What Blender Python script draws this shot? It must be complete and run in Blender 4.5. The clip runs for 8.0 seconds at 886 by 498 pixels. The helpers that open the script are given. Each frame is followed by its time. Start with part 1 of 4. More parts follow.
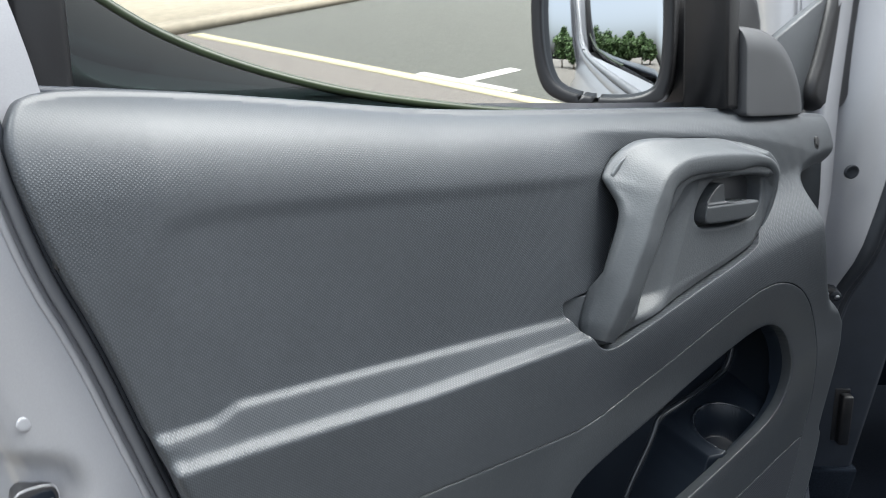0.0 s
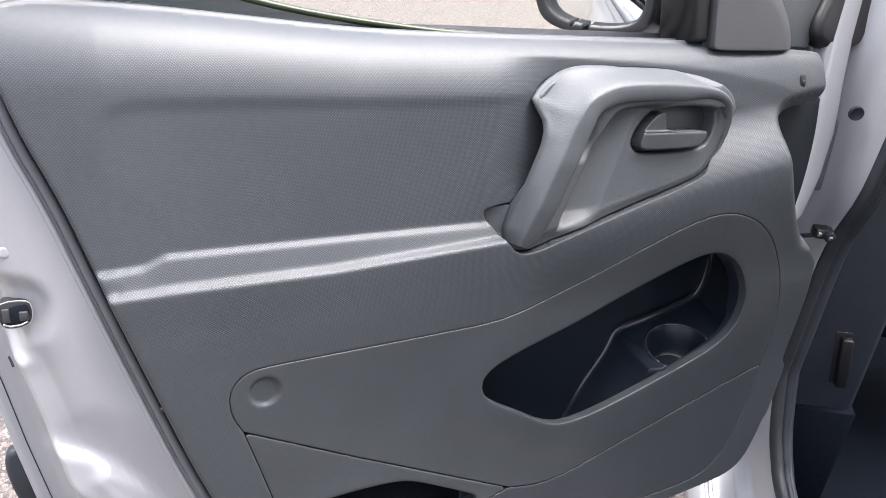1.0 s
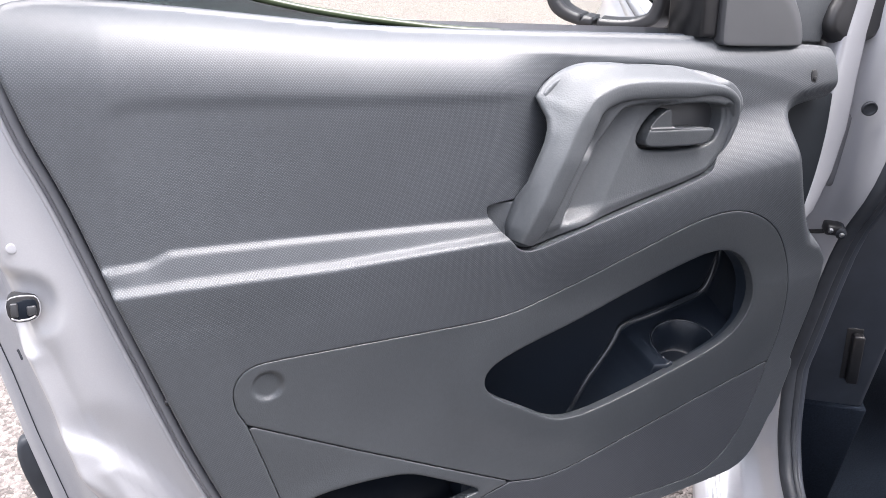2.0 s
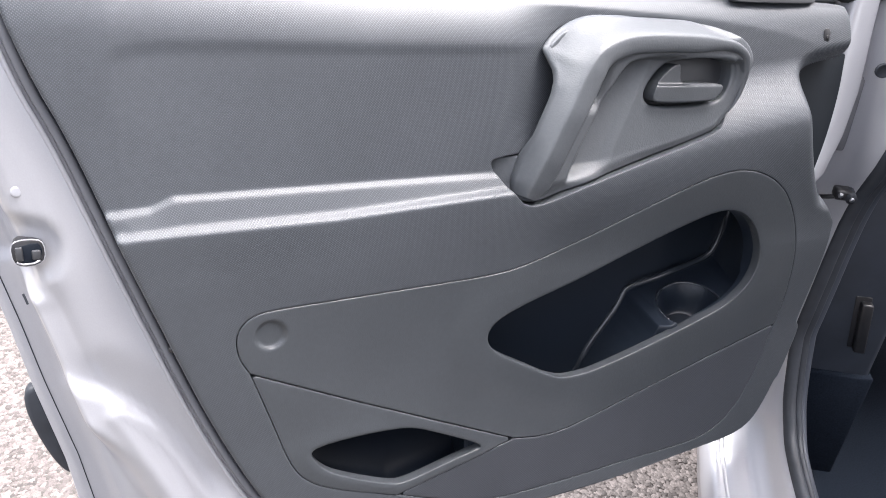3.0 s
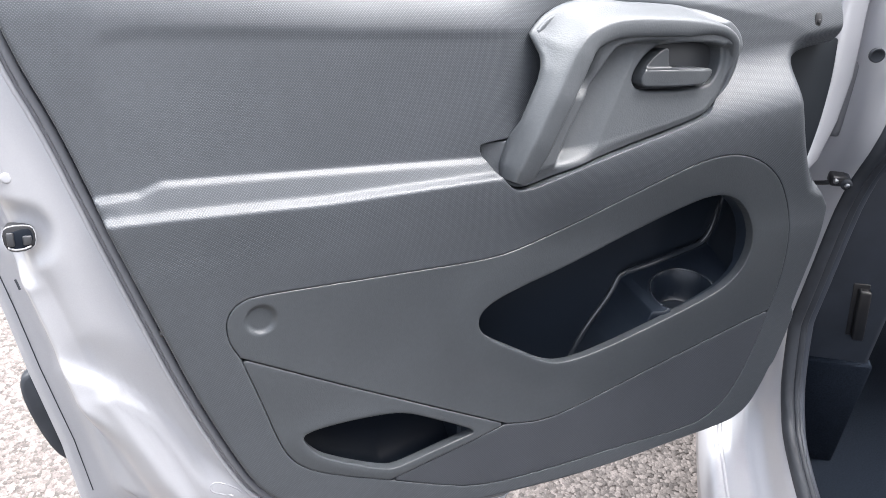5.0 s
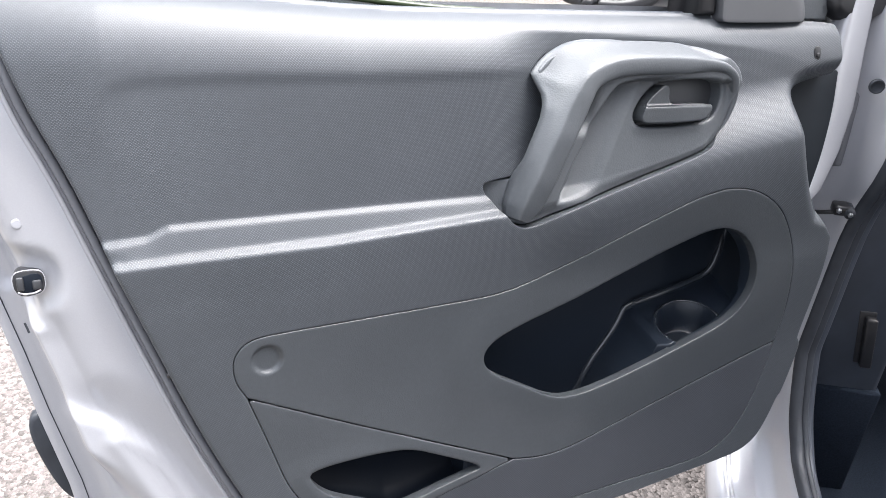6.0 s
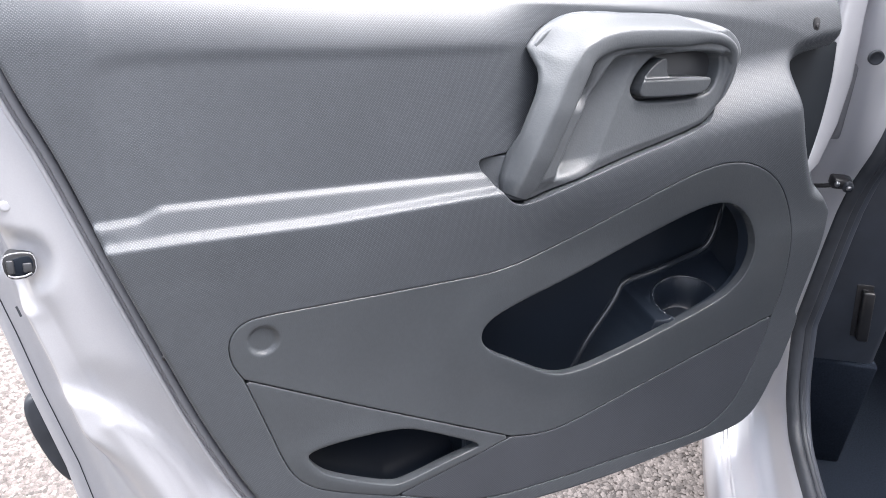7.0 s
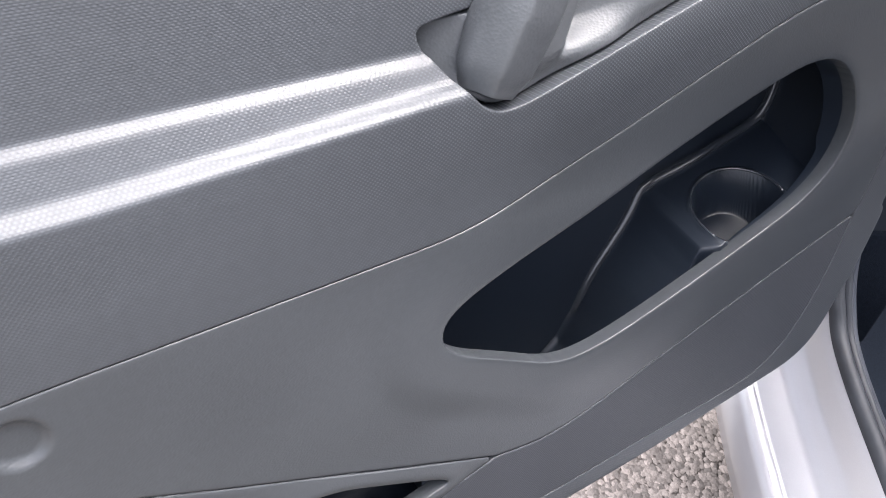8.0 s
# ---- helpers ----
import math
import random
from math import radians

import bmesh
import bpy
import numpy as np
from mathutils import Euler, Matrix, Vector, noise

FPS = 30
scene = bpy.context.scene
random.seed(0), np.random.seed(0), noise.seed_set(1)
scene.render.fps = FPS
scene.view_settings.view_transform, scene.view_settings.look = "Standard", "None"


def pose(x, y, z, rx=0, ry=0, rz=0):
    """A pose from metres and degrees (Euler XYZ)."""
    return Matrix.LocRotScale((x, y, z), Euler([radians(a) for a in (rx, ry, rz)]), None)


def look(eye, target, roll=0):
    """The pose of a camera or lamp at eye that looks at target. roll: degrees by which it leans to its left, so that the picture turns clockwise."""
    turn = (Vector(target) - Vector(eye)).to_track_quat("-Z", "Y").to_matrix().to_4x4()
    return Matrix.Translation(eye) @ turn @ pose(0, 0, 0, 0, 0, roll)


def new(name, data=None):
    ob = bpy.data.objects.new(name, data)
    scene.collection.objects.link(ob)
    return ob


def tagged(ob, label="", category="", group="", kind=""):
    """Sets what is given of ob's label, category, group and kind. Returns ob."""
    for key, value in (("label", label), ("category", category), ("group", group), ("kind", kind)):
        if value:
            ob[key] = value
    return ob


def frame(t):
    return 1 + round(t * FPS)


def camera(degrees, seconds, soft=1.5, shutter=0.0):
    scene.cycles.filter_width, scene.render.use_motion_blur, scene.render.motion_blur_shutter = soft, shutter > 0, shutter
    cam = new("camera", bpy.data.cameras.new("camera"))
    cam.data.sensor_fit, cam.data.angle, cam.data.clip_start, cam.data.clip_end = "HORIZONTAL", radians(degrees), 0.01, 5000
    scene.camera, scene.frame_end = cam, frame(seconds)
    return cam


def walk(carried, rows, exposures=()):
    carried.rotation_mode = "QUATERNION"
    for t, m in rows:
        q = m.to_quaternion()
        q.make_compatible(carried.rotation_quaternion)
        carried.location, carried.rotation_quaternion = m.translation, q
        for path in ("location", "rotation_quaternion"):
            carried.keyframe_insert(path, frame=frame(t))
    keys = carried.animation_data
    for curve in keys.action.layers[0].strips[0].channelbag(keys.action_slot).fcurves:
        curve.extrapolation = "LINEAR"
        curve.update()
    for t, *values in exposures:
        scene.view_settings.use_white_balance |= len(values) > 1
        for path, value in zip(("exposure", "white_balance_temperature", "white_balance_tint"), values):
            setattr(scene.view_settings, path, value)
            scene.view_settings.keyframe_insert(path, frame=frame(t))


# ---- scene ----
cam = camera(60.6, 8.0, soft=0.8, shutter=0.22)
# the door's own frame: x along the door to its hinge, y outwards, z up along its trim
DOOR = Matrix(((0.99591, -0.02277, 0.08744, 0.01238), (0.0, 0.96772, 0.25201, 0.01291), (-0.09035, -0.25098, 0.96377, 0.17267), (0, 0, 0, 1)))
PATH = [
    (0, (-0.483, -0.519, 1.073), (0.709, 1.057, 0.764), -1.8),
    (0.2, (-0.445, -0.597, 1.081), (0.587, 1.074, 0.704), 0.3),
    (0.3, (-0.432, -0.624, 1.074), (0.555, 1.073, 0.692), 0.6),
    (0.5, (-0.406, -0.662, 1.076), (0.522, 1.056, 0.643), 0.9),
    (0.6, (-0.39, -0.677, 1.078), (0.518, 1.044, 0.615), 1.0),
    (1, (-0.37, -0.723, 1.069), (0.519, 0.996, 0.567), 1.1),
    (2.5, (-0.351, -0.736, 1.086), (0.468, 0.999, 0.522), 1.3),
    (3, (-0.351, -0.741, 1.053), (0.461, 0.988, 0.464), 1.5),
    (3.5, (-0.345, -0.754, 1.026), (0.465, 0.968, 0.41), 1.5),
    (4, (-0.342, -0.756, 1.022), (0.463, 0.962, 0.39), 1.4),
    (4.2, (-0.341, -0.76, 1.007), (0.464, 0.971, 0.408), 0.8),
    (4.5, (-0.338, -0.757, 1.028), (0.462, 0.965, 0.4), 1.2),
    (5, (-0.335, -0.758, 1.041), (0.457, 0.98, 0.446), 0.9),
    (6.5, (-0.333, -0.76, 1.067), (0.449, 1.001, 0.53), 0.1),
    (7, (-0.331, -0.751, 1.058), (0.456, 0.988, 0.461), -0.3),
    (7.2, (-0.31, -0.705, 1.03), (0.486, 1.017, 0.398), -1.1),
    (7.3, (-0.29, -0.66, 1.031), (0.514, 1.035, 0.338), -1.1),
    (7.5, (-0.242, -0.561, 1.02), (0.577, 1.087, 0.237), -1.2),
    (7.7, (-0.205, -0.461, 1.005), (0.636, 1.131, 0.133), -1.8),
    (7.8, (-0.187, -0.419, 1.005), (0.658, 1.135, 0.071), -2.1),
    (8, (-0.148, -0.376, 1.012), (0.693, 1.115, -0.023), -3.1),
]
EXPOSURES = [(0.0, 1.46, 6140, 4), (0.6, 1.77, 6200, 10), (1.2, 2.1, 6320, 13), (2.5, 2.27, 6320, 14), (4.5, 2.40, 6280, 10), (6.5, 2.27, 6250, 11), (7.0, 2.38, 6250, 12), (7.5, 2.38, 6240, 12), (8.0, 2.58, 6380, 14)]
walk(cam, [(t, DOOR @ look(eye, target, roll)) for t, eye, target, roll in PATH], EXPOSURES)

# ---- light: a bright, thinly overcast sky ----
world = bpy.data.worlds.new("sky")
scene.world = world
world.use_nodes = True
wn = world.node_tree.nodes
sky = wn.new("ShaderNodeTexSky")
sky.sky_type = "NISHITA"
sky.sun_disc = False
sky.sun_elevation = radians(65)
sky.sun_rotation = radians(110)
sky.dust_density = 9.0
sky.air_density = 0.8
wn["Background"].inputs["Strength"].default_value = 0.15
veil = wn.new("ShaderNodeHueSaturation")
veil.inputs["Saturation"].default_value = 0.4
world.node_tree.links.new(sky.outputs["Color"], veil.inputs["Color"])
world.node_tree.links.new(veil.outputs["Color"], wn["Background"].inputs["Color"])
sun = new("sun", bpy.data.lights.new("sun", "SUN"))
sun.data.energy, sun.data.angle, sun.data.color = 1.9, radians(32), (1.0, 0.965, 0.92)
sun.matrix_world = look((0, 0, 5), Vector((0, 0, 5)) + Vector((0.55, -0.45, -1.0)))


# ---- materials ----
def material(name, base, rough=0.5, metal=0.0, coat=0.0, bump=(), tint=(), spec=0.5):
    """A Principled material; bump: (scale, strength, distance) noises; tint: (scale, amount) noises that vary the base."""
    m = bpy.data.materials.new(name)
    m.use_nodes = True
    nt = m.node_tree
    b = nt.nodes["Principled BSDF"]
    b.inputs["Base Color"].default_value = (*base, 1)
    b.inputs["Roughness"].default_value = rough
    b.inputs["Metallic"].default_value = metal
    b.inputs["Coat Weight"].default_value = coat
    b.inputs["Coat Roughness"].default_value = 0.08
    b.inputs["Specular IOR Level"].default_value = spec
    co = nt.nodes.new("ShaderNodeTexCoord").outputs["Object"]
    last = None
    for scale, strength, distance in bump:
        n = nt.nodes.new("ShaderNodeTexNoise")
        n.inputs["Scale"].default_value = scale
        n.inputs["Detail"].default_value = 3
        nt.links.new(co, n.inputs["Vector"])
        k = nt.nodes.new("ShaderNodeBump")
        k.inputs["Strength"].default_value, k.inputs["Distance"].default_value = strength, distance
        nt.links.new(n.outputs["Fac"], k.inputs["Height"])
        if last:
            nt.links.new(last, k.inputs["Normal"])
        last = k.outputs["Normal"]
    if last:
        nt.links.new(last, b.inputs["Normal"])
    col = None
    for scale, amount in tint:
        n = nt.nodes.new("ShaderNodeTexNoise")
        n.inputs["Scale"].default_value = scale
        n.inputs["Detail"].default_value = 4
        nt.links.new(co, n.inputs["Vector"])
        r = nt.nodes.new("ShaderNodeMapRange")
        r.inputs["From Min"].default_value, r.inputs["From Max"].default_value = 0.3, 0.7
        r.inputs["To Min"].default_value, r.inputs["To Max"].default_value = 1 - amount, 1 + amount
        nt.links.new(n.outputs["Fac"], r.inputs["Value"])
        mix = nt.nodes.new("ShaderNodeVectorMath")
        mix.operation = "MULTIPLY"
        if col:
            nt.links.new(col, mix.inputs[0])
        else:
            mix.inputs[0].default_value = base
        nt.links.new(r.outputs["Result"], mix.inputs[1])
        col = mix.outputs["Vector"]
    if col:
        nt.links.new(col, b.inputs["Base Color"])
    return m


def math_node(nt, op, a, b=None, c=None):
    n = nt.nodes.new("ShaderNodeMath")
    n.operation = op
    for i, v in enumerate((a, b, c)):
        if v is None:
            continue
        if isinstance(v, (int, float)):
            n.inputs[i].default_value = v
        else:
            nt.links.new(v, n.inputs[i])
    return n.outputs[0]


def weave_material():
    """Dark grey door plastic with a moulded cloth-like weave above the armrest that runs out into a fine grain lower down."""
    m = material("weave_plastic", (0.046, 0.051, 0.058), 0.42, tint=((9, 0.06), (160, 0.05)))
    nt = m.node_tree
    b = nt.nodes["Principled BSDF"]
    co = nt.nodes.new("ShaderNodeTexCoord").outputs["Object"]
    xyz = nt.nodes.new("ShaderNodeSeparateXYZ")
    nt.links.new(co, xyz.inputs[0])
    x, z = xyz.outputs[0], xyz.outputs[2]
    u = math_node(nt, "SINE", math_node(nt, "MULTIPLY", math_node(nt, "MULTIPLY_ADD", z, 0.12, x), 2 * math.pi / 0.0029))
    v = math_node(nt, "SINE", math_node(nt, "MULTIPLY", z, 2 * math.pi / 0.0027))
    weave = math_node(nt, "MULTIPLY", u, v)
    weave = math_node(nt, "MULTIPLY_ADD", math_node(nt, "SMOOTH_MAX", weave, 0.0, 0.25), 2.0, -0.7)
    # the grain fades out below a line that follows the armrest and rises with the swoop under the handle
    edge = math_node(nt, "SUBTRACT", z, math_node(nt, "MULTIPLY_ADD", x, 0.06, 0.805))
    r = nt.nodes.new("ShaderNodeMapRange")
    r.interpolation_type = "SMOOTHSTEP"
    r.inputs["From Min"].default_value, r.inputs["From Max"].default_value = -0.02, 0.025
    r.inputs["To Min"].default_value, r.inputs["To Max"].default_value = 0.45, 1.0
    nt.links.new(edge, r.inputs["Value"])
    top = nt.nodes.new("ShaderNodeMapRange")
    top.interpolation_type = "SMOOTHSTEP"
    top.inputs["From Min"].default_value, top.inputs["From Max"].default_value = 1.045, 1.085
    top.inputs["To Min"].default_value, top.inputs["To Max"].default_value = 1.0, 0.15
    nt.links.new(z, top.inputs["Value"])
    weave = math_node(nt, "MULTIPLY", weave, top.outputs["Result"])
    h = math_node(nt, "MULTIPLY", weave, r.outputs["Result"])
    n = nt.nodes.new("ShaderNodeTexNoise")
    n.inputs["Scale"].default_value = 900
    nt.links.new(co, n.inputs["Vector"])
    h = math_node(nt, "MULTIPLY_ADD", n.outputs["Fac"], 0.5, h)
    # relief shading painted into the colour: threads lighter, the ground between them darker
    # the weave zone is also lifted, painting in sky light caught by its facets
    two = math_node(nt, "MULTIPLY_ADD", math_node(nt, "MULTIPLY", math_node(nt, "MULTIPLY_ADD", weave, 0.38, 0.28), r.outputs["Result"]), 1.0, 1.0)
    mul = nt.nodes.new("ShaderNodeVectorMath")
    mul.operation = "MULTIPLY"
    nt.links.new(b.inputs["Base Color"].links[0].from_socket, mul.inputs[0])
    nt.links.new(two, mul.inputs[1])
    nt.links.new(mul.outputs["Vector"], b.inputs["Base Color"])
    bump = nt.nodes.new("ShaderNodeBump")
    bump.inputs["Strength"].default_value, bump.inputs["Distance"].default_value = 0.34, 0.00030
    nt.links.new(h, bump.inputs["Height"])
    nt.links.new(bump.outputs["Normal"], b.inputs["Normal"])
    return m


def grain_material(name, base, rough, scale=420, depth=0.0003):
    """Moulded plastic with a leather-like grain."""
    m = material(name, base, rough, tint=((12, 0.07), (220, 0.05)))
    nt = m.node_tree
    co = nt.nodes.new("ShaderNodeTexCoord").outputs["Object"]
    v = nt.nodes.new("ShaderNodeTexVoronoi")
    v.inputs["Scale"].default_value = scale
    nt.links.new(co, v.inputs["Vector"])
    bump = nt.nodes.new("ShaderNodeBump")
    bump.inputs["Strength"].default_value, bump.inputs["Distance"].default_value = 0.6, depth
    nt.links.new(v.outputs["Distance"], bump.inputs["Height"])
    nt.links.new(bump.outputs["Normal"], nt.nodes["Principled BSDF"].inputs["Normal"])
    return m


def grille_material():
    """Dark plastic pricked with a fine grid of small dimples."""
    m = material("grille_plastic", (0.037, 0.041, 0.049), 0.52, tint=((10, 0.08),))
    nt = m.node_tree
    co = nt.nodes.new("ShaderNodeTexCoord").outputs["Object"]
    xyz = nt.nodes.new("ShaderNodeSeparateXYZ")
    nt.links.new(co, xyz.inputs[0])
    k = 2 * math.pi / 0.0034
    u = math_node(nt, "SINE", math_node(nt, "MULTIPLY", xyz.outputs[0], k))
    v = math_node(nt, "SINE", math_node(nt, "MULTIPLY", xyz.outputs[2], k))
    h = math_node(nt, "MULTIPLY", u, v)
    bump = nt.nodes.new("ShaderNodeBump")
    bump.inputs["Strength"].default_value, bump.inputs["Distance"].default_value = 0.32, 0.0003
    nt.links.new(h, bump.inputs["Height"])
    nt.links.new(bump.outputs["Normal"], nt.nodes["Principled BSDF"].inputs["Normal"])
    return m


def road_material(name, base, scale, depth):
    """Tar with chippings bedded in it: each chip its own grey, dark between."""
    m = material(name, base, 0.85)
    nt = m.node_tree
    b = nt.nodes["Principled BSDF"]
    co = nt.nodes.new("ShaderNodeTexCoord").outputs["Object"]
    v = nt.nodes.new("ShaderNodeTexVoronoi")
    v.inputs["Scale"].default_value = scale
    nt.links.new(co, v.inputs["Vector"])
    ramp = nt.nodes.new("ShaderNodeValToRGB")
    ramp.color_ramp.elements[0].color = (base[0] * 0.72, base[1] * 0.72, base[2] * 0.72, 1)
    ramp.color_ramp.elements[1].color = (base[0] * 1.28, base[1] * 1.28, base[2] * 1.28, 1)
    sep = nt.nodes.new("ShaderNodeSeparateColor")
    nt.links.new(v.outputs["Color"], sep.inputs[0])
    nt.links.new(sep.outputs[0], ramp.inputs["Fac"])
    nt.links.new(ramp.outputs["Color"], b.inputs["Base Color"])
    bump = nt.nodes.new("ShaderNodeBump")
    bump.invert = True
    bump.inputs["Distance"].default_value = depth
    nt.links.new(v.outputs["Distance"], bump.inputs["Height"])
    nt.links.new(bump.outputs["Normal"], b.inputs["Normal"])
    return m


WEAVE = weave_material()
SMOOTH = grain_material("insert_plastic", (0.047, 0.052, 0.058), 0.32, 700, 0.00016)
LEATHER = grain_material("handle_plastic", (0.076, 0.083, 0.091), 0.46, 520, 0.00026)
GRILLE = grille_material()
COVERING = material("cover_plastic", (0.062, 0.064, 0.070), 0.45, bump=((900, 0.1, 0.0002),), tint=((14, 0.06),))
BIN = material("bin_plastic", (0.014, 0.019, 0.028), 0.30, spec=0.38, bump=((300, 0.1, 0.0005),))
# lighter than the bin, so corner and cup rim read as highlights
GLINT = material("glint_black_plastic", (0.030, 0.035, 0.044), 0.22, spec=0.9)
BLACK = material("black_plastic", (0.018, 0.018, 0.02), 0.4, bump=((400, 0.15, 0.0005),), tint=((20, 0.1),))
RUBBER = material("rubber", (0.036, 0.040, 0.048), 0.50, spec=0.25, bump=((250, 0.2, 0.0006),), tint=((30, 0.15),))
GREYSEAL = material("grey_seal", (0.15, 0.155, 0.17), 0.5, bump=((250, 0.2, 0.0006),))
PAINT = material("silver_white_paint", (0.355, 0.36, 0.385), 0.28, 0.10, 0.7, bump=((25, 0.03, 0.002),), tint=((5, 0.02), (900, 0.03)))
STEEL = material("steel", (0.45, 0.45, 0.47), 0.3, 1.0, bump=((200, 0.1, 0.0005),))
CLAW = material("oiled_metal", (0.055, 0.057, 0.062), 0.38, 0.4, bump=((300, 0.2, 0.0005),))
# near-black colour stands in for the shade inside the corner recess
RECESS_SHADE = material("shaded_recess_plastic", (0.011, 0.014, 0.018), 0.6, spec=0.15, bump=((350, 0.15, 0.0005),), tint=((14, 0.1),))
INNER = material("cabin_plastic", (0.031, 0.037, 0.050), 0.55, bump=((400, 0.2, 0.0005),), tint=((20, 0.15),))
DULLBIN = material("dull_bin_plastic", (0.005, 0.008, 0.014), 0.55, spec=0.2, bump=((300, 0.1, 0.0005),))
CARPET = material("carpet", (0.010, 0.014, 0.022), 0.95, spec=0.1, bump=((900, 0.6, 0.002),), tint=((300, 0.3),))
MIRROR = material("mirror", (0.9, 0.92, 0.92), 0.01, 1.0)
ASPHALT = road_material("chipped_tar", (0.106, 0.096, 0.084), 105, 0.006)
CHIPS = material("stone_chips", (0.105, 0.092, 0.087), 0.8, bump=((600, 0.4, 0.001),), tint=((260, 0.25), (14, 0.1)))
nt = CHIPS.node_tree
isl = nt.nodes.new("ShaderNodeNewGeometry")
var = nt.nodes.new("ShaderNodeMapRange")
var.inputs["To Min"].default_value, var.inputs["To Max"].default_value = 0.50, 1.55
nt.links.new(isl.outputs["Random Per Island"], var.inputs["Value"])
mul = nt.nodes.new("ShaderNodeVectorMath")
mul.operation = "MULTIPLY"
pb = nt.nodes["Principled BSDF"]
nt.links.new(pb.inputs["Base Color"].links[0].from_socket, mul.inputs[0])
nt.links.new(var.outputs["Result"], mul.inputs[1])
nt.links.new(mul.outputs["Vector"], pb.inputs["Base Color"])
LOT = road_material("car_park_tar", (0.118, 0.120, 0.104), 120, 0.004)
LINE = material("worn_line_paint", (0.40, 0.36, 0.22), 0.8, bump=((150, 0.4, 0.003),), tint=((30, 0.12), (4, 0.06)))
WHITELINE = material("white_line_paint", (0.50, 0.49, 0.45), 0.8, bump=((150, 0.4, 0.003),), tint=((30, 0.1),))
KERB = material("concrete", (0.25, 0.222, 0.168), 0.85, bump=((60, 0.4, 0.004),), tint=((8, 0.12), (90, 0.1)))


def glass_material(name, tint, rough=0.0):
    m = bpy.data.materials.new(name)
    m.use_nodes = True
    b = m.node_tree.nodes["Principled BSDF"]
    b.inputs["Base Color"].default_value = (*tint, 1)
    b.inputs["Transmission Weight"].default_value = 1.0
    b.inputs["Roughness"].default_value = rough
    b.inputs["IOR"].default_value = 1.45
    return m


DARKGLASS = glass_material("tinted_glass", (0.012, 0.019, 0.018))


# ---- shapes ----
def part(name, mesh, mat, parent=None, label=""):
    """One mesh object, from a bmesh or from (verts, faces), under its thing."""
    me = bpy.data.meshes.new(name)
    if isinstance(mesh, bmesh.types.BMesh):
        mesh.to_mesh(me)
        mesh.free()
    else:
        me.from_pydata([tuple(map(float, v)) for v in mesh[0]], [], [tuple(map(int, f)) for f in mesh[1]])
    me.materials.append(mat)
    me.polygons.foreach_set("use_smooth", [True] * len(me.polygons))
    me.update()
    ob = new(name, me)
    if parent == "door":
        ob.parent, ob.matrix_basis = van, DOOR
    elif parent:
        ob.parent = parent
    if label:
        tagged(ob, label)
    return ob


def chaikin(points, rounds=3, closed=False):
    """Rounds a chain of points by cutting its corners; an open chain keeps its ends."""
    p = np.array(points, float)
    for _ in range(rounds):
        q = np.roll(p, -1, 0) if closed else p[1:]
        a = p if closed else p[:-1]
        cut = np.stack([0.75 * a + 0.25 * q, 0.25 * a + 0.75 * q], 1).reshape(-1, p.shape[1])
        p = cut if closed else np.vstack([p[:1], cut, p[-1:]])
    return p


def nearest(pts, loop):
    """For each point: its distance to a closed loop, the nearest place on it, and whether it is inside."""
    a, b = loop, np.roll(loop, -1, 0)
    d = b - a
    best = np.full(len(pts), 1e9)
    place = np.zeros_like(pts)
    inside = np.zeros(len(pts), bool)
    for (ax, az), (dx, dz) in zip(a, d):
        if dx * dx + dz * dz < 1e-16:
            continue
        t = np.clip(((pts[:, 0] - ax) * dx + (pts[:, 1] - az) * dz) / (dx * dx + dz * dz), 0, 1)
        cx, cz = ax + t * dx, az + t * dz
        e = (pts[:, 0] - cx) ** 2 + (pts[:, 1] - cz) ** 2
        w = e < best
        best[w], place[w, 0], place[w, 1] = e[w], cx[w], cz[w]
        crosses = (az > pts[:, 1]) != (az + dz > pts[:, 1])
        if dz:
            inside ^= crosses & (pts[:, 0] < ax + (pts[:, 1] - az) / dz * dx)
    return np.sqrt(best), place, inside


def signed(pts, loop):
    d, _, inside = nearest(pts, loop)
    return np.where(inside, d, -d)


def smooth(a, b, x):
    t = np.clip((x - a) / (b - a), 0, 1)
    return t * t * (3 - 2 * t)


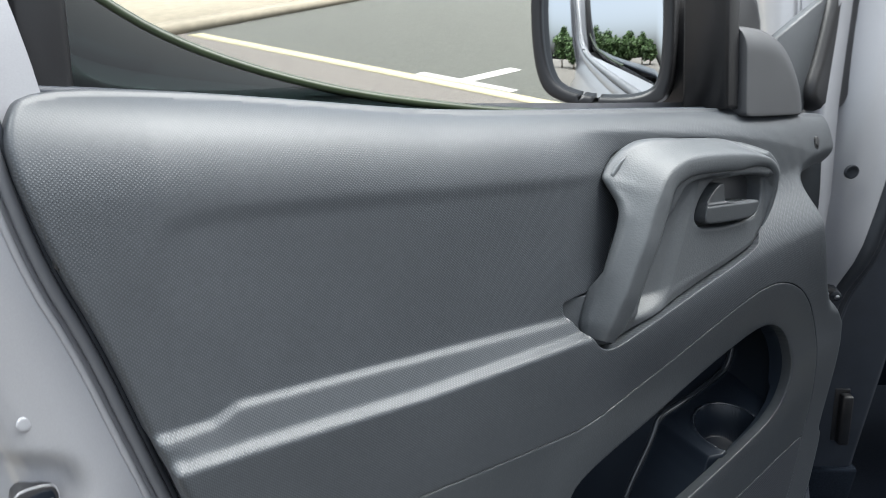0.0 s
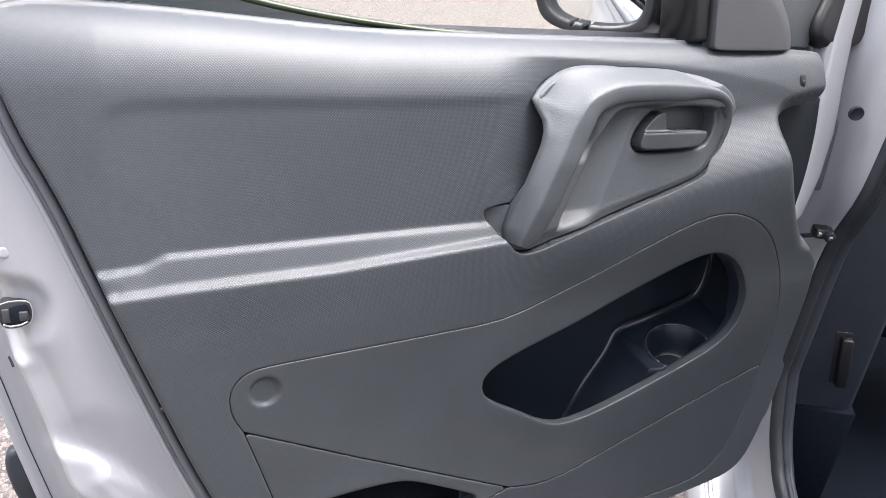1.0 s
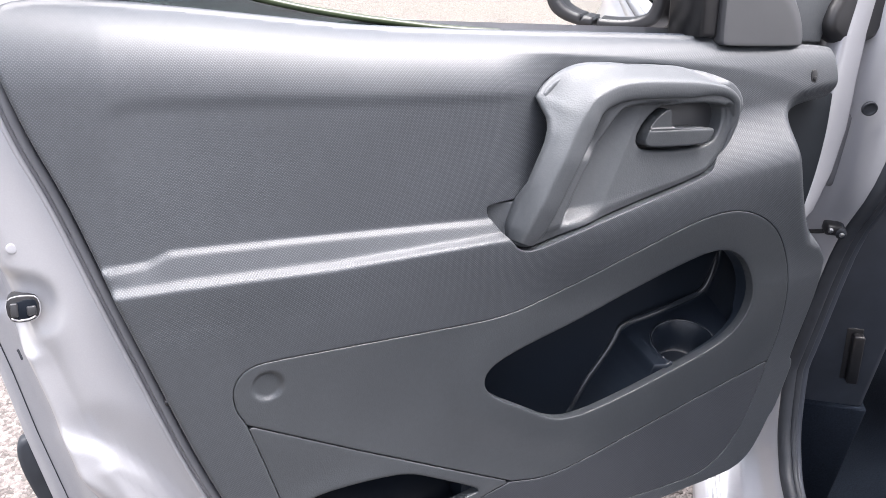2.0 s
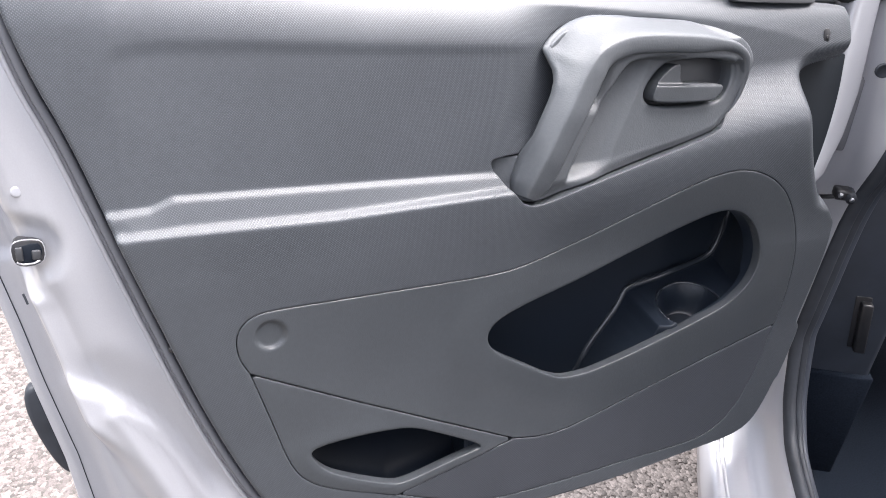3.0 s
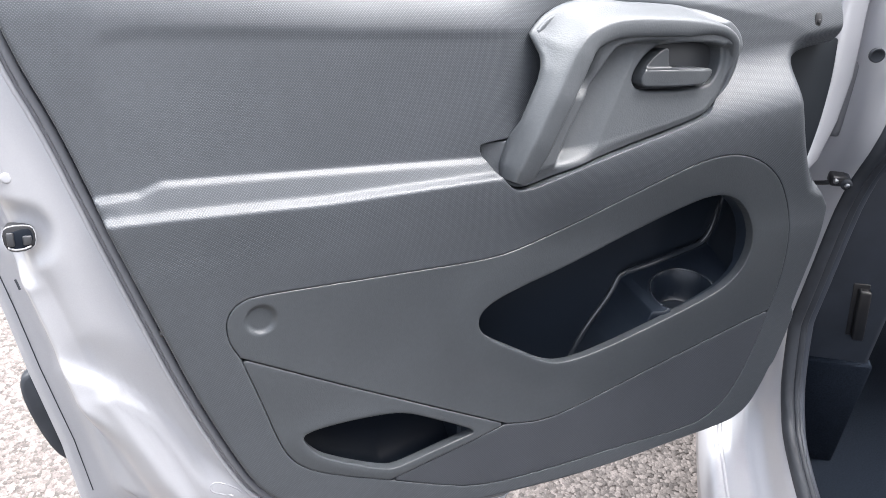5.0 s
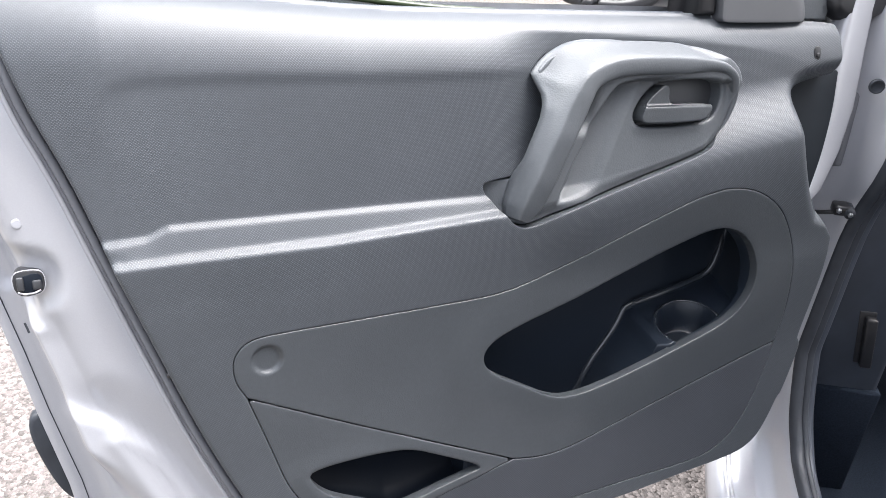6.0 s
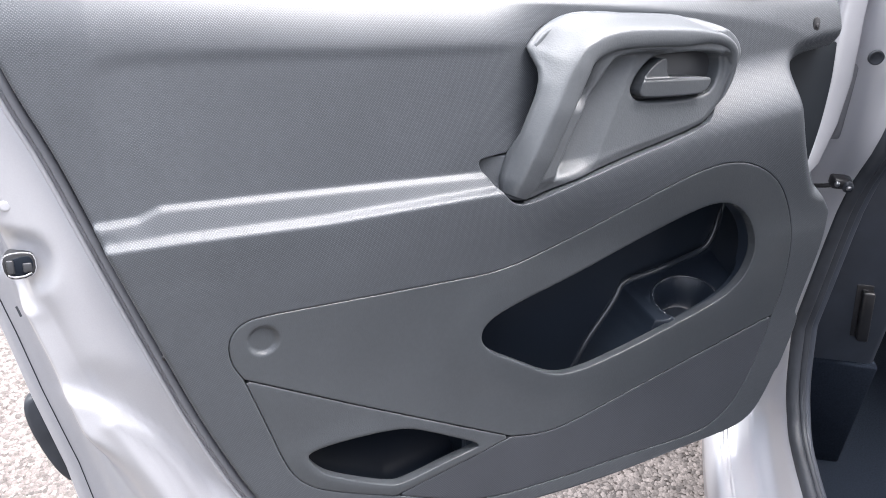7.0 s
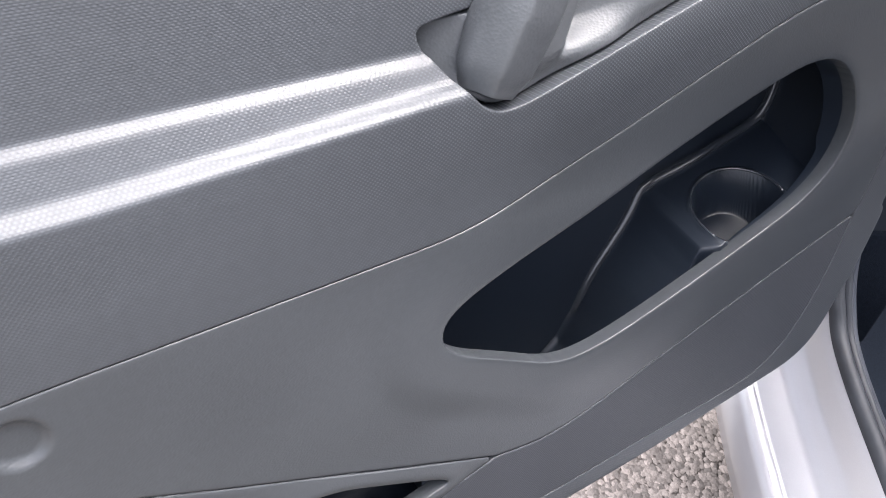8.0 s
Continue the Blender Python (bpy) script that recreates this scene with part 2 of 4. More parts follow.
def moulding(outer, holes, height, step, gap=0.0, radius=0.002, depth=0.012, hole_radius=None):
    """A moulded sheet seen from -y: the area inside outer and outside the holes, at y = height(x, z), with rounded edges turned back by depth."""
    loops = [np.array(outer)] + [np.array(h) for h in holes]
    lo, hi = loops[0].min(0), loops[0].max(0)
    nx, nz = int((hi[0] - lo[0]) / step) + 2, int((hi[1] - lo[1]) / step) + 2
    gx, gz = np.meshgrid(lo[0] + step * (np.arange(nx) - 0.5), lo[1] + step * (np.arange(nz) - 0.5))
    pts = np.stack([gx.ravel(), gz.ravel()], 1)
    centre = pts.reshape(nz, nx, 2)[:-1, :-1].reshape(-1, 2) + step / 2
    radii = [radius] + [hole_radius or radius] * len(holes)
    ins = signed(centre, loops[0]) - gap - radius
    for h, r in zip(loops[1:], radii[1:]):
        ins = np.minimum(ins, -signed(centre, h) - gap - r)
    cells = np.nonzero(ins > 0)[0]
    r, c = cells // (nx - 1), cells % (nx - 1)
    i = r * nx + c
    quads = np.stack([i, i + 1, i + nx + 1, i + nx], 1)
    used, inverse = np.unique(quads, return_inverse=True)
    quads = inverse.reshape(-1, 4)
    pts = pts[used]
    count = {}
    for q in quads:
        for k in range(4):
            e = (q[k], q[(k + 1) % 4])
            if (e[1], e[0]) in count:
                del count[(e[1], e[0])]
            else:
                count[e] = 1
    rim = np.unique(np.array(list(count)).ravel())
    best = np.full(len(rim), 1e9)
    foot, way, turn = pts[rim].copy(), np.zeros((len(rim), 2)), np.zeros((len(rim), 1))
    for n, loop in enumerate(loops):
        d, place, inside = nearest(pts[rim], loop)
        w = d < best
        out = pts[rim] - place
        ln = np.maximum(np.linalg.norm(out, axis=1, keepdims=True), 1e-9)
        sign = np.where(inside, 1, -1)[:, None] * (1 if n == 0 else -1)
        best[w], foot[w], way[w], turn[w] = d[w], place[w], (out / ln * sign)[w], radii[n]
    pts[rim] = foot + way * (gap + turn)
    y = height(pts[:, 0], pts[:, 1])
    verts = [np.stack([pts[:, 0], y, pts[:, 1]], 1)]
    # the rim rolls over by a quarter round, then turns back
    for a, back in ((30, 0), (60, 0), (90, 0), (90, depth)):
        q = foot + way * (gap + turn * (1 - math.sin(radians(a))))
        verts.append(np.stack([q[:, 0], y[rim] + turn[:, 0] * (1 - math.cos(radians(a))) + back, q[:, 1]], 1))
    place_of = {v: k for k, v in enumerate(rim)}
    faces = [tuple(q) for q in quads]
    m, total = len(rim), len(pts)
    for a, b in count:
        ka, kb = place_of[a], place_of[b]
        la, lb = a, b
        for ring in range(4):
            na, nb = total + ring * m + ka, total + ring * m + kb
            faces.append((lb, la, na, nb))
            la, lb = na, nb
    return np.vstack(verts), faces


def sweep(stations, closed_ends=True):
    """A skin over rings of points, one ring a station."""
    rings = np.array(stations)
    n, m = rings.shape[:2]
    faces = [(i * m + j, i * m + (j + 1) % m, (i + 1) * m + (j + 1) % m, (i + 1) * m + j) for i in range(n - 1) for j in range(m)]
    if closed_ends:
        faces += [tuple(range(m))[::-1], tuple(range((n - 1) * m, n * m))]
    return rings.reshape(-1, 3), faces


def sheet(grid):
    """A skin over a grid of points, open at its edges."""
    g = np.array(grid)
    n, m = g.shape[:2]
    return g.reshape(-1, 3), [(i * m + j, i * m + j + 1, (i + 1) * m + j + 1, (i + 1) * m + j) for i in range(n - 1) for j in range(m - 1)]


def tube(points, radius, sides=10, squash=1.0):
    """A round bar along points."""
    p = np.array(points, float)
    t = np.gradient(p, axis=0)
    t /= np.linalg.norm(t, axis=1, keepdims=True)
    ref = np.array([0.0, 1.0, 0.0]) if abs(t[0][1]) < 0.9 else np.array([0.0, 0.0, 1.0])
    rings = []
    for q, d in zip(p, t):
        u = np.cross(d, ref)
        u /= np.linalg.norm(u)
        v = np.cross(d, u)
        rings.append([q + radius * (math.cos(a) * u + squash * math.sin(a) * v) for a in np.linspace(0, 2 * math.pi, sides, endpoint=False)])
    return sweep(rings)


def block(x0, x1, y0, y1, z0, z1, bevel=0.004, segments=2):
    """A box with rounded edges."""
    bm = bmesh.new()
    bmesh.ops.create_cube(bm, size=1.0)
    bmesh.ops.scale(bm, vec=(x1 - x0, y1 - y0, z1 - z0), verts=bm.verts)
    bmesh.ops.translate(bm, vec=((x0 + x1) / 2, (y0 + y1) / 2, (z0 + z1) / 2), verts=bm.verts)
    bmesh.ops.bevel(bm, geom=bm.edges[:], offset=bevel, segments=segments, affect="EDGES", profile=0.5)
    return bm


def slab(loop, y0, y1, bevel=0.003):
    """A plate cut to a loop in x and z, from y0 to y1, with rounded edges."""
    bm = bmesh.new()
    vs = [bm.verts.new((x, y0, z)) for x, z in loop]
    f = bm.faces.new(vs)
    bmesh.ops.recalc_face_normals(bm, faces=[f])
    ext = bmesh.ops.extrude_face_region(bm, geom=[f])
    bmesh.ops.translate(bm, vec=(0, y1 - y0, 0), verts=[v for v in ext["geom"] if isinstance(v, bmesh.types.BMVert)])
    bmesh.ops.recalc_face_normals(bm, faces=bm.faces)
    if bevel:
        caps = [e for e in bm.edges if abs(e.verts[0].co.y - e.verts[1].co.y) < 1e-6]
        bmesh.ops.bevel(bm, geom=caps, offset=bevel, segments=2, affect="EDGES", profile=0.5)
    return bm


# ---- the door's trim: its outlines ----
WAIST_X = [-0.42, -0.384, -0.29, -0.2, -0.09, 0.03, 0.37, 0.42, 0.62]
WAIST_Z = [1.111, 1.110, 1.106, 1.100, 1.092, 1.090, 1.091, 1.084, 1.080]
BELT_Y = [0.045, 0.045, 0.045, 0.045, 0.045, 0.045, 0.045, 0.032, 0.025]
left_edge = [(-0.398, 1.108), (-0.412, 1.085), (-0.413, 1.060), (-0.394, 0.997), (-0.369, 0.938), (-0.345, 0.863), (-0.299, 0.727), (-0.270, 0.643), (-0.231, 0.552), (-0.206, 0.508), (-0.165, 0.476), (-0.117, 0.455)]
bottom_edge = [(-0.043, 0.434), (0.036, 0.424), (0.122, 0.421), (0.213, 0.420), (0.311, 0.425), (0.415, 0.436), (0.468, 0.440), (0.510, 0.446), (0.540, 0.464)]
right_edge = [(0.560, 0.500), (0.570, 0.528), (0.577, 0.533), (0.597, 0.602), (0.597, 0.617), (0.591, 0.623), (0.590, 0.629), (0.598, 0.683), (0.604, 0.733), (0.6065, 0.781), (0.606, 0.785), (0.602, 0.789), (0.566, 0.838), (0.572, 0.852), (0.598, 0.908), (0.614, 0.976), (0.617, 1.007), (0.613, 1.042), (0.608, 1.074), (0.600, 1.0815)]
top_edge = [(0.42, 1.084), (0.37, 1.091), (0.03, 1.090), (-0.09, 1.092), (-0.2, 1.100), (-0.29, 1.106)]
OUTER = chaikin(left_edge + bottom_edge + right_edge + top_edge, 2, True)
SL, SR, SJ, SB = (-0.226, 0.690), (0.540, 0.628), (0.106, 0.532), (-0.055, 0.489)
insert_top = chaikin([SL, (-0.238, 0.712), (-0.239, 0.740), (-0.222, 0.758), (-0.195, 0.761), (-0.116, 0.763), (0.019, 0.767), (0.063, 0.769), (0.108, 0.777), (0.171, 0.7985), (0.250, 0.831), (0.290, 0.847), (0.330, 0.862), (0.365, 0.872), (0.400, 0.875), (0.437, 0.8685), (0.473, 0.8525), (0.503, 0.829), (0.528, 0.793), (0.540, 0.758), (0.547, 0.710), (0.547, 0.660), SR], 2)
insert_low = chaikin([SR, (0.384, 0.585), (0.288, 0.557), (0.197, 0.530), (0.153, 0.5245), SJ], 2)
insert_left = np.array([SJ, (0.0, 0.581), (-0.1, 0.628), SL])
pocket_low = chaikin([SL, (-0.206, 0.630), (-0.186, 0.566), (-0.167, 0.538), (-0.133, 0.518), SB], 2)
grille_low = chaikin([SB, (0.014, 0.462), (0.063, 0.447), (0.114, 0.443), (0.204, 0.445), (0.300, 0.451), (0.404, 0.453), (0.455, 0.462), (0.498, 0.498), (0.529, 0.570), SR], 2)
INSERT = np.vstack([insert_top[:-1], insert_low[:-1], insert_left[:-1]])
LOWPANEL = np.vstack([pocket_low[:-1], [SB], np.array([SJ]), insert_left[1:-1]])
GRILLELOOP = np.vstack([grille_low[:-1], insert_low[:-1], [SJ]])
INSERTS = np.vstack([insert_top[:-1], grille_low[::-1][:-1], pocket_low[::-1][:-1]])
POCKET = chaikin([(0.053, 0.684), (0.060, 0.704), (0.092, 0.720), (0.171, 0.743), (0.253, 0.774), (0.340, 0.807), (0.388, 0.8205), (0.428, 0.812), (0.460, 0.784), (0.4745, 0.745), (0.467, 0.708), (0.442, 0.682), (0.402, 0.664), (0.315, 0.637), (0.252, 0.619), (0.199, 0.608), (0.160, 0.611), (0.112, 0.639), (0.067, 0.664)], 2, True)
LOWPOCKET = chaikin([(-0.164, 0.576), (-0.150, 0.582), (-0.116, 0.585), (-0.067, 0.585), (-0.036, 0.581), (0.0, 0.564), (0.052, 0.538), (0.058, 0.531), (0.050, 0.529), (0.015, 0.521), (-0.042, 0.506), (-0.062, 0.507), (-0.117, 0.532), (-0.146, 0.549)], 2, True)
HANDLE = chaikin([(0.046, 0.899), (0.065, 0.903), (0.098, 0.907), (0.124, 0.935), (0.142, 0.975), (0.145, 0.998), (0.138, 1.008), (0.122, 1.014), (0.108, 1.019), (0.112, 1.027), (0.128, 1.042), (0.154, 1.050), (0.200, 1.056), (0.309, 1.056), (0.366, 1.041), (0.390, 1.017), (0.386, 0.977), (0.365, 0.938), (0.346, 0.921), (0.220, 0.886), (0.141, 0.861), (0.106, 0.849), (0.085, 0.850), (0.068, 0.868)], 2, True)
SCOOP = chaikin([(0.66, 1.016), (0.605, 1.010), (0.563, 1.004), (0.538, 0.997), (0.522, 0.984), (0.519, 0.953), (0.525, 0.930), (0.539, 0.894), (0.563, 0.849), (0.586, 0.815), (0.66, 0.86)], 2, True)
RECESS = chaikin([(-0.345, 0.74), (-0.347, 0.95), (-0.344, 1.003), (-0.326, 1.026), (-0.26, 1.029), (0.067, 1.029), (0.105, 1.034), (0.138, 1.050), (0.205, 1.064), (0.32, 1.064), (0.385, 1.046), (0.405, 1.01), (0.38, 0.93), (0.30, 0.90), (0.14, 0.76)], 2, True)


# the armrest's shelf from its crease to its ridge: a short fillet, a flat run, a long roll
SHELF = np.interp(np.linspace(-0.15, 1.15, 261), [-0.5, 0, 0.06, 0.80, 1, 1.5], [0, 0, 0.27, 0.55, 1, 1])
SHELF = np.convolve(SHELF, np.hanning(11) / np.hanning(11).sum(), "same")[30:-30]
SHELF = (SHELF - SHELF[0]) / (SHELF[-1] - SHELF[0])


def face(x, z):
    """How far out (y) the face of the trim stands at (x, z)."""
    x, z = np.asarray(x, float), np.asarray(z, float)
    pts = np.stack([x, z], 1)
    waist, belt = np.interp(x, WAIST_X, WAIST_Z), np.interp(x, WAIST_X, BELT_Y)
    crease = np.interp(x, [-0.4, -0.307, -0.288, 0.2], [0.868, 0.875, 0.884, 0.885])
    ridge = np.interp(x, [-0.4, -0.33, -0.134, 0.06, 0.2], [0.850, 0.850, 0.853, 0.866, 0.873])
    # the rolled top, the upper pad, and the panel under the armrest's ridge
    front = np.interp(x, [-0.42, -0.33, 0.10, 0.42, 0.62], [-0.004, -0.014, -0.016, -0.004, 0.004])
    u = np.clip((waist - z) / 0.078, 0, 1)
    upper = belt + (front - belt) * np.sqrt(np.maximum(1 - (1 - u) ** 2, 0))
    lower = np.interp(z, [0.42, 0.50, 0.60, 0.70, 0.76, 0.81, 0.84, 0.86], [0.006, 0.003, -0.002, -0.010, -0.016, -0.022, -0.0265, -0.029])
    # the hollow above the armrest
    d = signed(pts, RECESS)
    deep = np.interp(x, [-0.34, -0.28, 0.05, 0.2], [-0.012, -0.010, -0.006, 0.013])
    hollow = np.interp(z, [0.885, 0.905, 0.930, 0.970, 1.03], [1.0, 0.88, 0.72, 0.48, 0.0])
    hollow = front + 0.0016 + (deep - front - 0.0016) * hollow
    upper = upper + 0.004 * smooth(1.03, 0.88, z)
    y = upper + (np.maximum(hollow, upper) - upper) * smooth(-0.003, 1.0, d / np.interp(z, [0.90, 0.99, 1.02], [0.036, 0.020, 0.016]))
    # the armrest's shelf, out from the crease to the ridge, left of the handle
    run = np.clip((crease - z) / (crease - ridge), 0, 1)
    shelf = deep + (-0.028 - deep) * np.interp(run, np.linspace(0, 1, len(SHELF)), SHELF)
    arm = smooth(0.16, 0.05, x)
    y = y + (np.minimum(shelf, y) - y) * np.where(z < crease, 1, 0) * arm
    # right of the armrest its ridge climbs on under the handle as a rounded hip
    base = np.where(z < ridge, lower, y)
    hip_z = np.interp(x, [0.0, 0.06, 0.2, 0.35, 0.5, 0.65], [0.860, 0.862, 0.878, 0.910, 0.932, 0.938])
    hip_y = np.interp(x, [0.06, 0.2, 0.35, 0.5, 0.65], [-0.031, -0.036, -0.040, -0.041, -0.037])
    above = hip_y + (np.maximum(y, 0.002) - hip_y) * smooth(0.0, 0.080, z - hip_z)
    drop = np.clip((hip_z - z) / (hip_z - 0.76), 0, None)
    flat = np.interp(z, [0.42, 0.50, 0.60, 0.70, 0.76], [0.006, 0.003, -0.002, -0.008, -0.012])
    proud = np.interp(x, [0.35, 0.60], [0.0, -0.010])
    below = np.where(drop < 1, hip_y + (-0.012 + proud - hip_y) * smooth(0.0, 1.0, drop), flat + proud * smooth(0.60, 0.76, z))
    side = np.where(z > hip_z, above, below)
    y = base * arm + side * (1 - arm)
    # the rim round the large pocket, and the scooped corner by the hinge
    p = -signed(pts, POCKET)
    near, far = np.interp(x, [0.10, 0.35], [0.026, 0.004]), np.interp(x, [0.10, 0.35], [0.062, 0.085])
    y = y - np.interp(x, [0.0, 0.12, 0.35, 0.5], [0.0018, 0.0020, 0.004, 0.004]) * (1 - smooth(0.0, 1.0, (p - near) / (far - near)))
    y = y + 0.020 * np.clip(1 + signed(pts, SCOOP) / 0.026, 0, 1.1) ** 2
    # the armrest ends short of the rear edge
    rim = signed(pts, OUTER)
    cut = (1 - smooth(0.008, 0.018, rim)) * smooth(-0.12, -0.20, x) * smooth(0.848, 0.864, z) * smooth(0.905, 0.885, z)
    return y + (np.maximum(y, -0.018) - y) * cut


def blur_face(x, z, r=0.0011):
    """The face with its creases softened."""
    s = 0
    for dx, dz, w in ((0, 0, 2), (0, r, 1.5), (0, -r, 1.5), (0, 2 * r, 0.6), (0, -2 * r, 0.6), (r, 0, 0.5), (-r, 0, 0.5)):
        s = s + w * face(x + dx, z + dz)
    return s / 7.2


def rim_face(x, z):
    """The pocket's panel: the face, rounded over into the pocket's mouth, with a dimpled cap at its rear end."""
    y = blur_face(x, z)
    pts = np.stack([x, z], 1)
    p = np.maximum(-signed(pts, POCKET), 0)
    e = np.clip(1 - p / 0.0035, 0, 1)
    y = y + 0.0035 * (1 - np.sqrt(1 - e * e))
    r = np.hypot(x + 0.203, z - 0.732)
    return y + 0.0042 * smooth(0.0180, 0.0125, r)


def low_face(x, z):
    """The small pocket's panel, rounded over into the mouth."""
    y = blur_face(x, z)
    p = np.maximum(-signed(np.stack([x, z], 1), LOWPOCKET), 0)
    e = np.clip(1 - p / 0.004, 0, 1)
    return y - 0.002 * smooth(0.03, 0.0, p) + 0.004 * (1 - np.sqrt(1 - e * e))


def handle_face(x, z):
    """The handle's bezel: an arch over a sunk plate, with a tail at its foot and a soft lip below."""
    pts = np.stack([x, z], 1)
    y = np.interp(x, [0.045, 0.075, 0.12, 0.2, 0.39], [0.014, 0.000, -0.028, -0.040, -0.043])
    y = np.where(x > 0.17, np.maximum(y, np.interp(z, [0.90, 0.97], [-0.036, -0.043])), y)
    top = smooth(0.985, 1.035, z)
    arch = np.interp(z, [0.985, 1.035, 1.056], [-0.044, -0.040, -0.014])
    arch = np.maximum(arch, np.interp(x, [0.108, 0.140, 0.18], [-0.014, -0.045, -0.06]))
    y = y * (1 - top) + arch * top
    rise = z - np.interp(x, [0.09, 0.141, 0.220, 0.346, 0.39], [0.849, 0.861, 0.886, 0.921, 0.99])
    y = y + 0.010 * (1 - smooth(0.0, 0.030, rise)) * smooth(0.14, 0.20, x)
    horn = np.interp(x, [0.106, 0.116, 0.132, 0.155, 0.20], [-0.008, -0.028, -0.041, -0.046, -0.046])
    horn = np.maximum(np.maximum(horn, np.interp(z, [1.02, 1.058], [-0.046, -0.014])), -0.016)
    w = smooth(0.948, 0.980, z) * smooth(0.185, 0.155, x)
    y = y * (1 - w) + horn * w
    foot = (1 - smooth(0.002, 0.022, z - np.interp(x, [0.085, 0.106, 0.141, 0.220], [0.850, 0.849, 0.861, 0.886]))) * smooth(0.066, 0.088, x) * smooth(0.19, 0.12, x)
    y = y + (-0.020 - y) * foot
    d = signed(pts, PLATE)
    sunk = np.interp(x - 0.42 * (z - 0.89), [0.12, 0.180, 0.192, 0.40], [0.006, -0.020, -0.028, -0.033])
    soft = np.interp(z, [0.90, 0.96], [0.020, 0.005])
    return y + (np.maximum(sunk, y) - y) * smooth(-0.001, 1.0, d / soft)


PLATE = chaikin([(0.128, 0.872), (0.160, 0.940), (0.193, 1.000), (0.206, 1.012), (0.262, 1.017), (0.367, 1.013), (0.379, 1.004), (0.374, 0.965), (0.356, 0.928), (0.300, 0.906), (0.22, 0.886), (0.150, 0.868)], 2, True)
CUP = chaikin([(0.236, 0.966), (0.243, 0.985), (0.262, 1.004), (0.284, 1.011), (0.350, 1.010), (0.364, 1.002), (0.360, 0.975), (0.345, 0.9595), (0.255, 0.957)], 2, True)

# ---- the van's open door ----
van = new("van")
tagged(van, "silver-white van, front door open, dark grey trim, black footwell", "van")
door = "door"

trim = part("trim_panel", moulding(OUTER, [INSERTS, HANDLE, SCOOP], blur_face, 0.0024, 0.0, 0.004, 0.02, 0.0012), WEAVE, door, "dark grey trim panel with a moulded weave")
insert = part("pocket_panel", moulding(INSERT, [POCKET], rim_face, 0.0021, 0.0006, 0.0013, 0.012), SMOOTH, door, "smooth dark grey panel round a deep pocket")
low_panel = part("lower_pocket_panel", moulding(LOWPANEL, [LOWPOCKET], low_face, 0.0026, 0.0006, 0.0013, 0.012), SMOOTH, door)
grille = part("speaker_grille", moulding(GRILLELOOP, [], blur_face, 0.0035, 0.0006, 0.0013, 0.012), GRILLE, door, "finely dimpled dark speaker grille")
bezel = part("handle_bezel", moulding(HANDLE, [CUP], handle_face, 0.0018, 0.0020, 0.002, 0.03, 0.0035), LEATHER, door)


def bin_back(x):
    """How far in the pocket's back wall stands: deep at the rear, a step nearer behind the ledge."""
    x = np.asarray(x, float)
    return 0.099 - 0.009 * smooth(0.24, 0.42, x)


CLIMB_X = [0.03, 0.20, 0.245, 0.256, 0.267, 0.280, 0.293, 0.307, 0.321, 0.331, 0.337, 0.350, 0.39, 0.434, 0.475, 0.50, 0.54]
CLIMB_Z = [0.485, 0.500, 0.532, 0.548, 0.562, 0.583, 0.603, 0.621, 0.640, 0.657, 0.672, 0.678, 0.686, 0.696, 0.706, 0.714, 0.726]


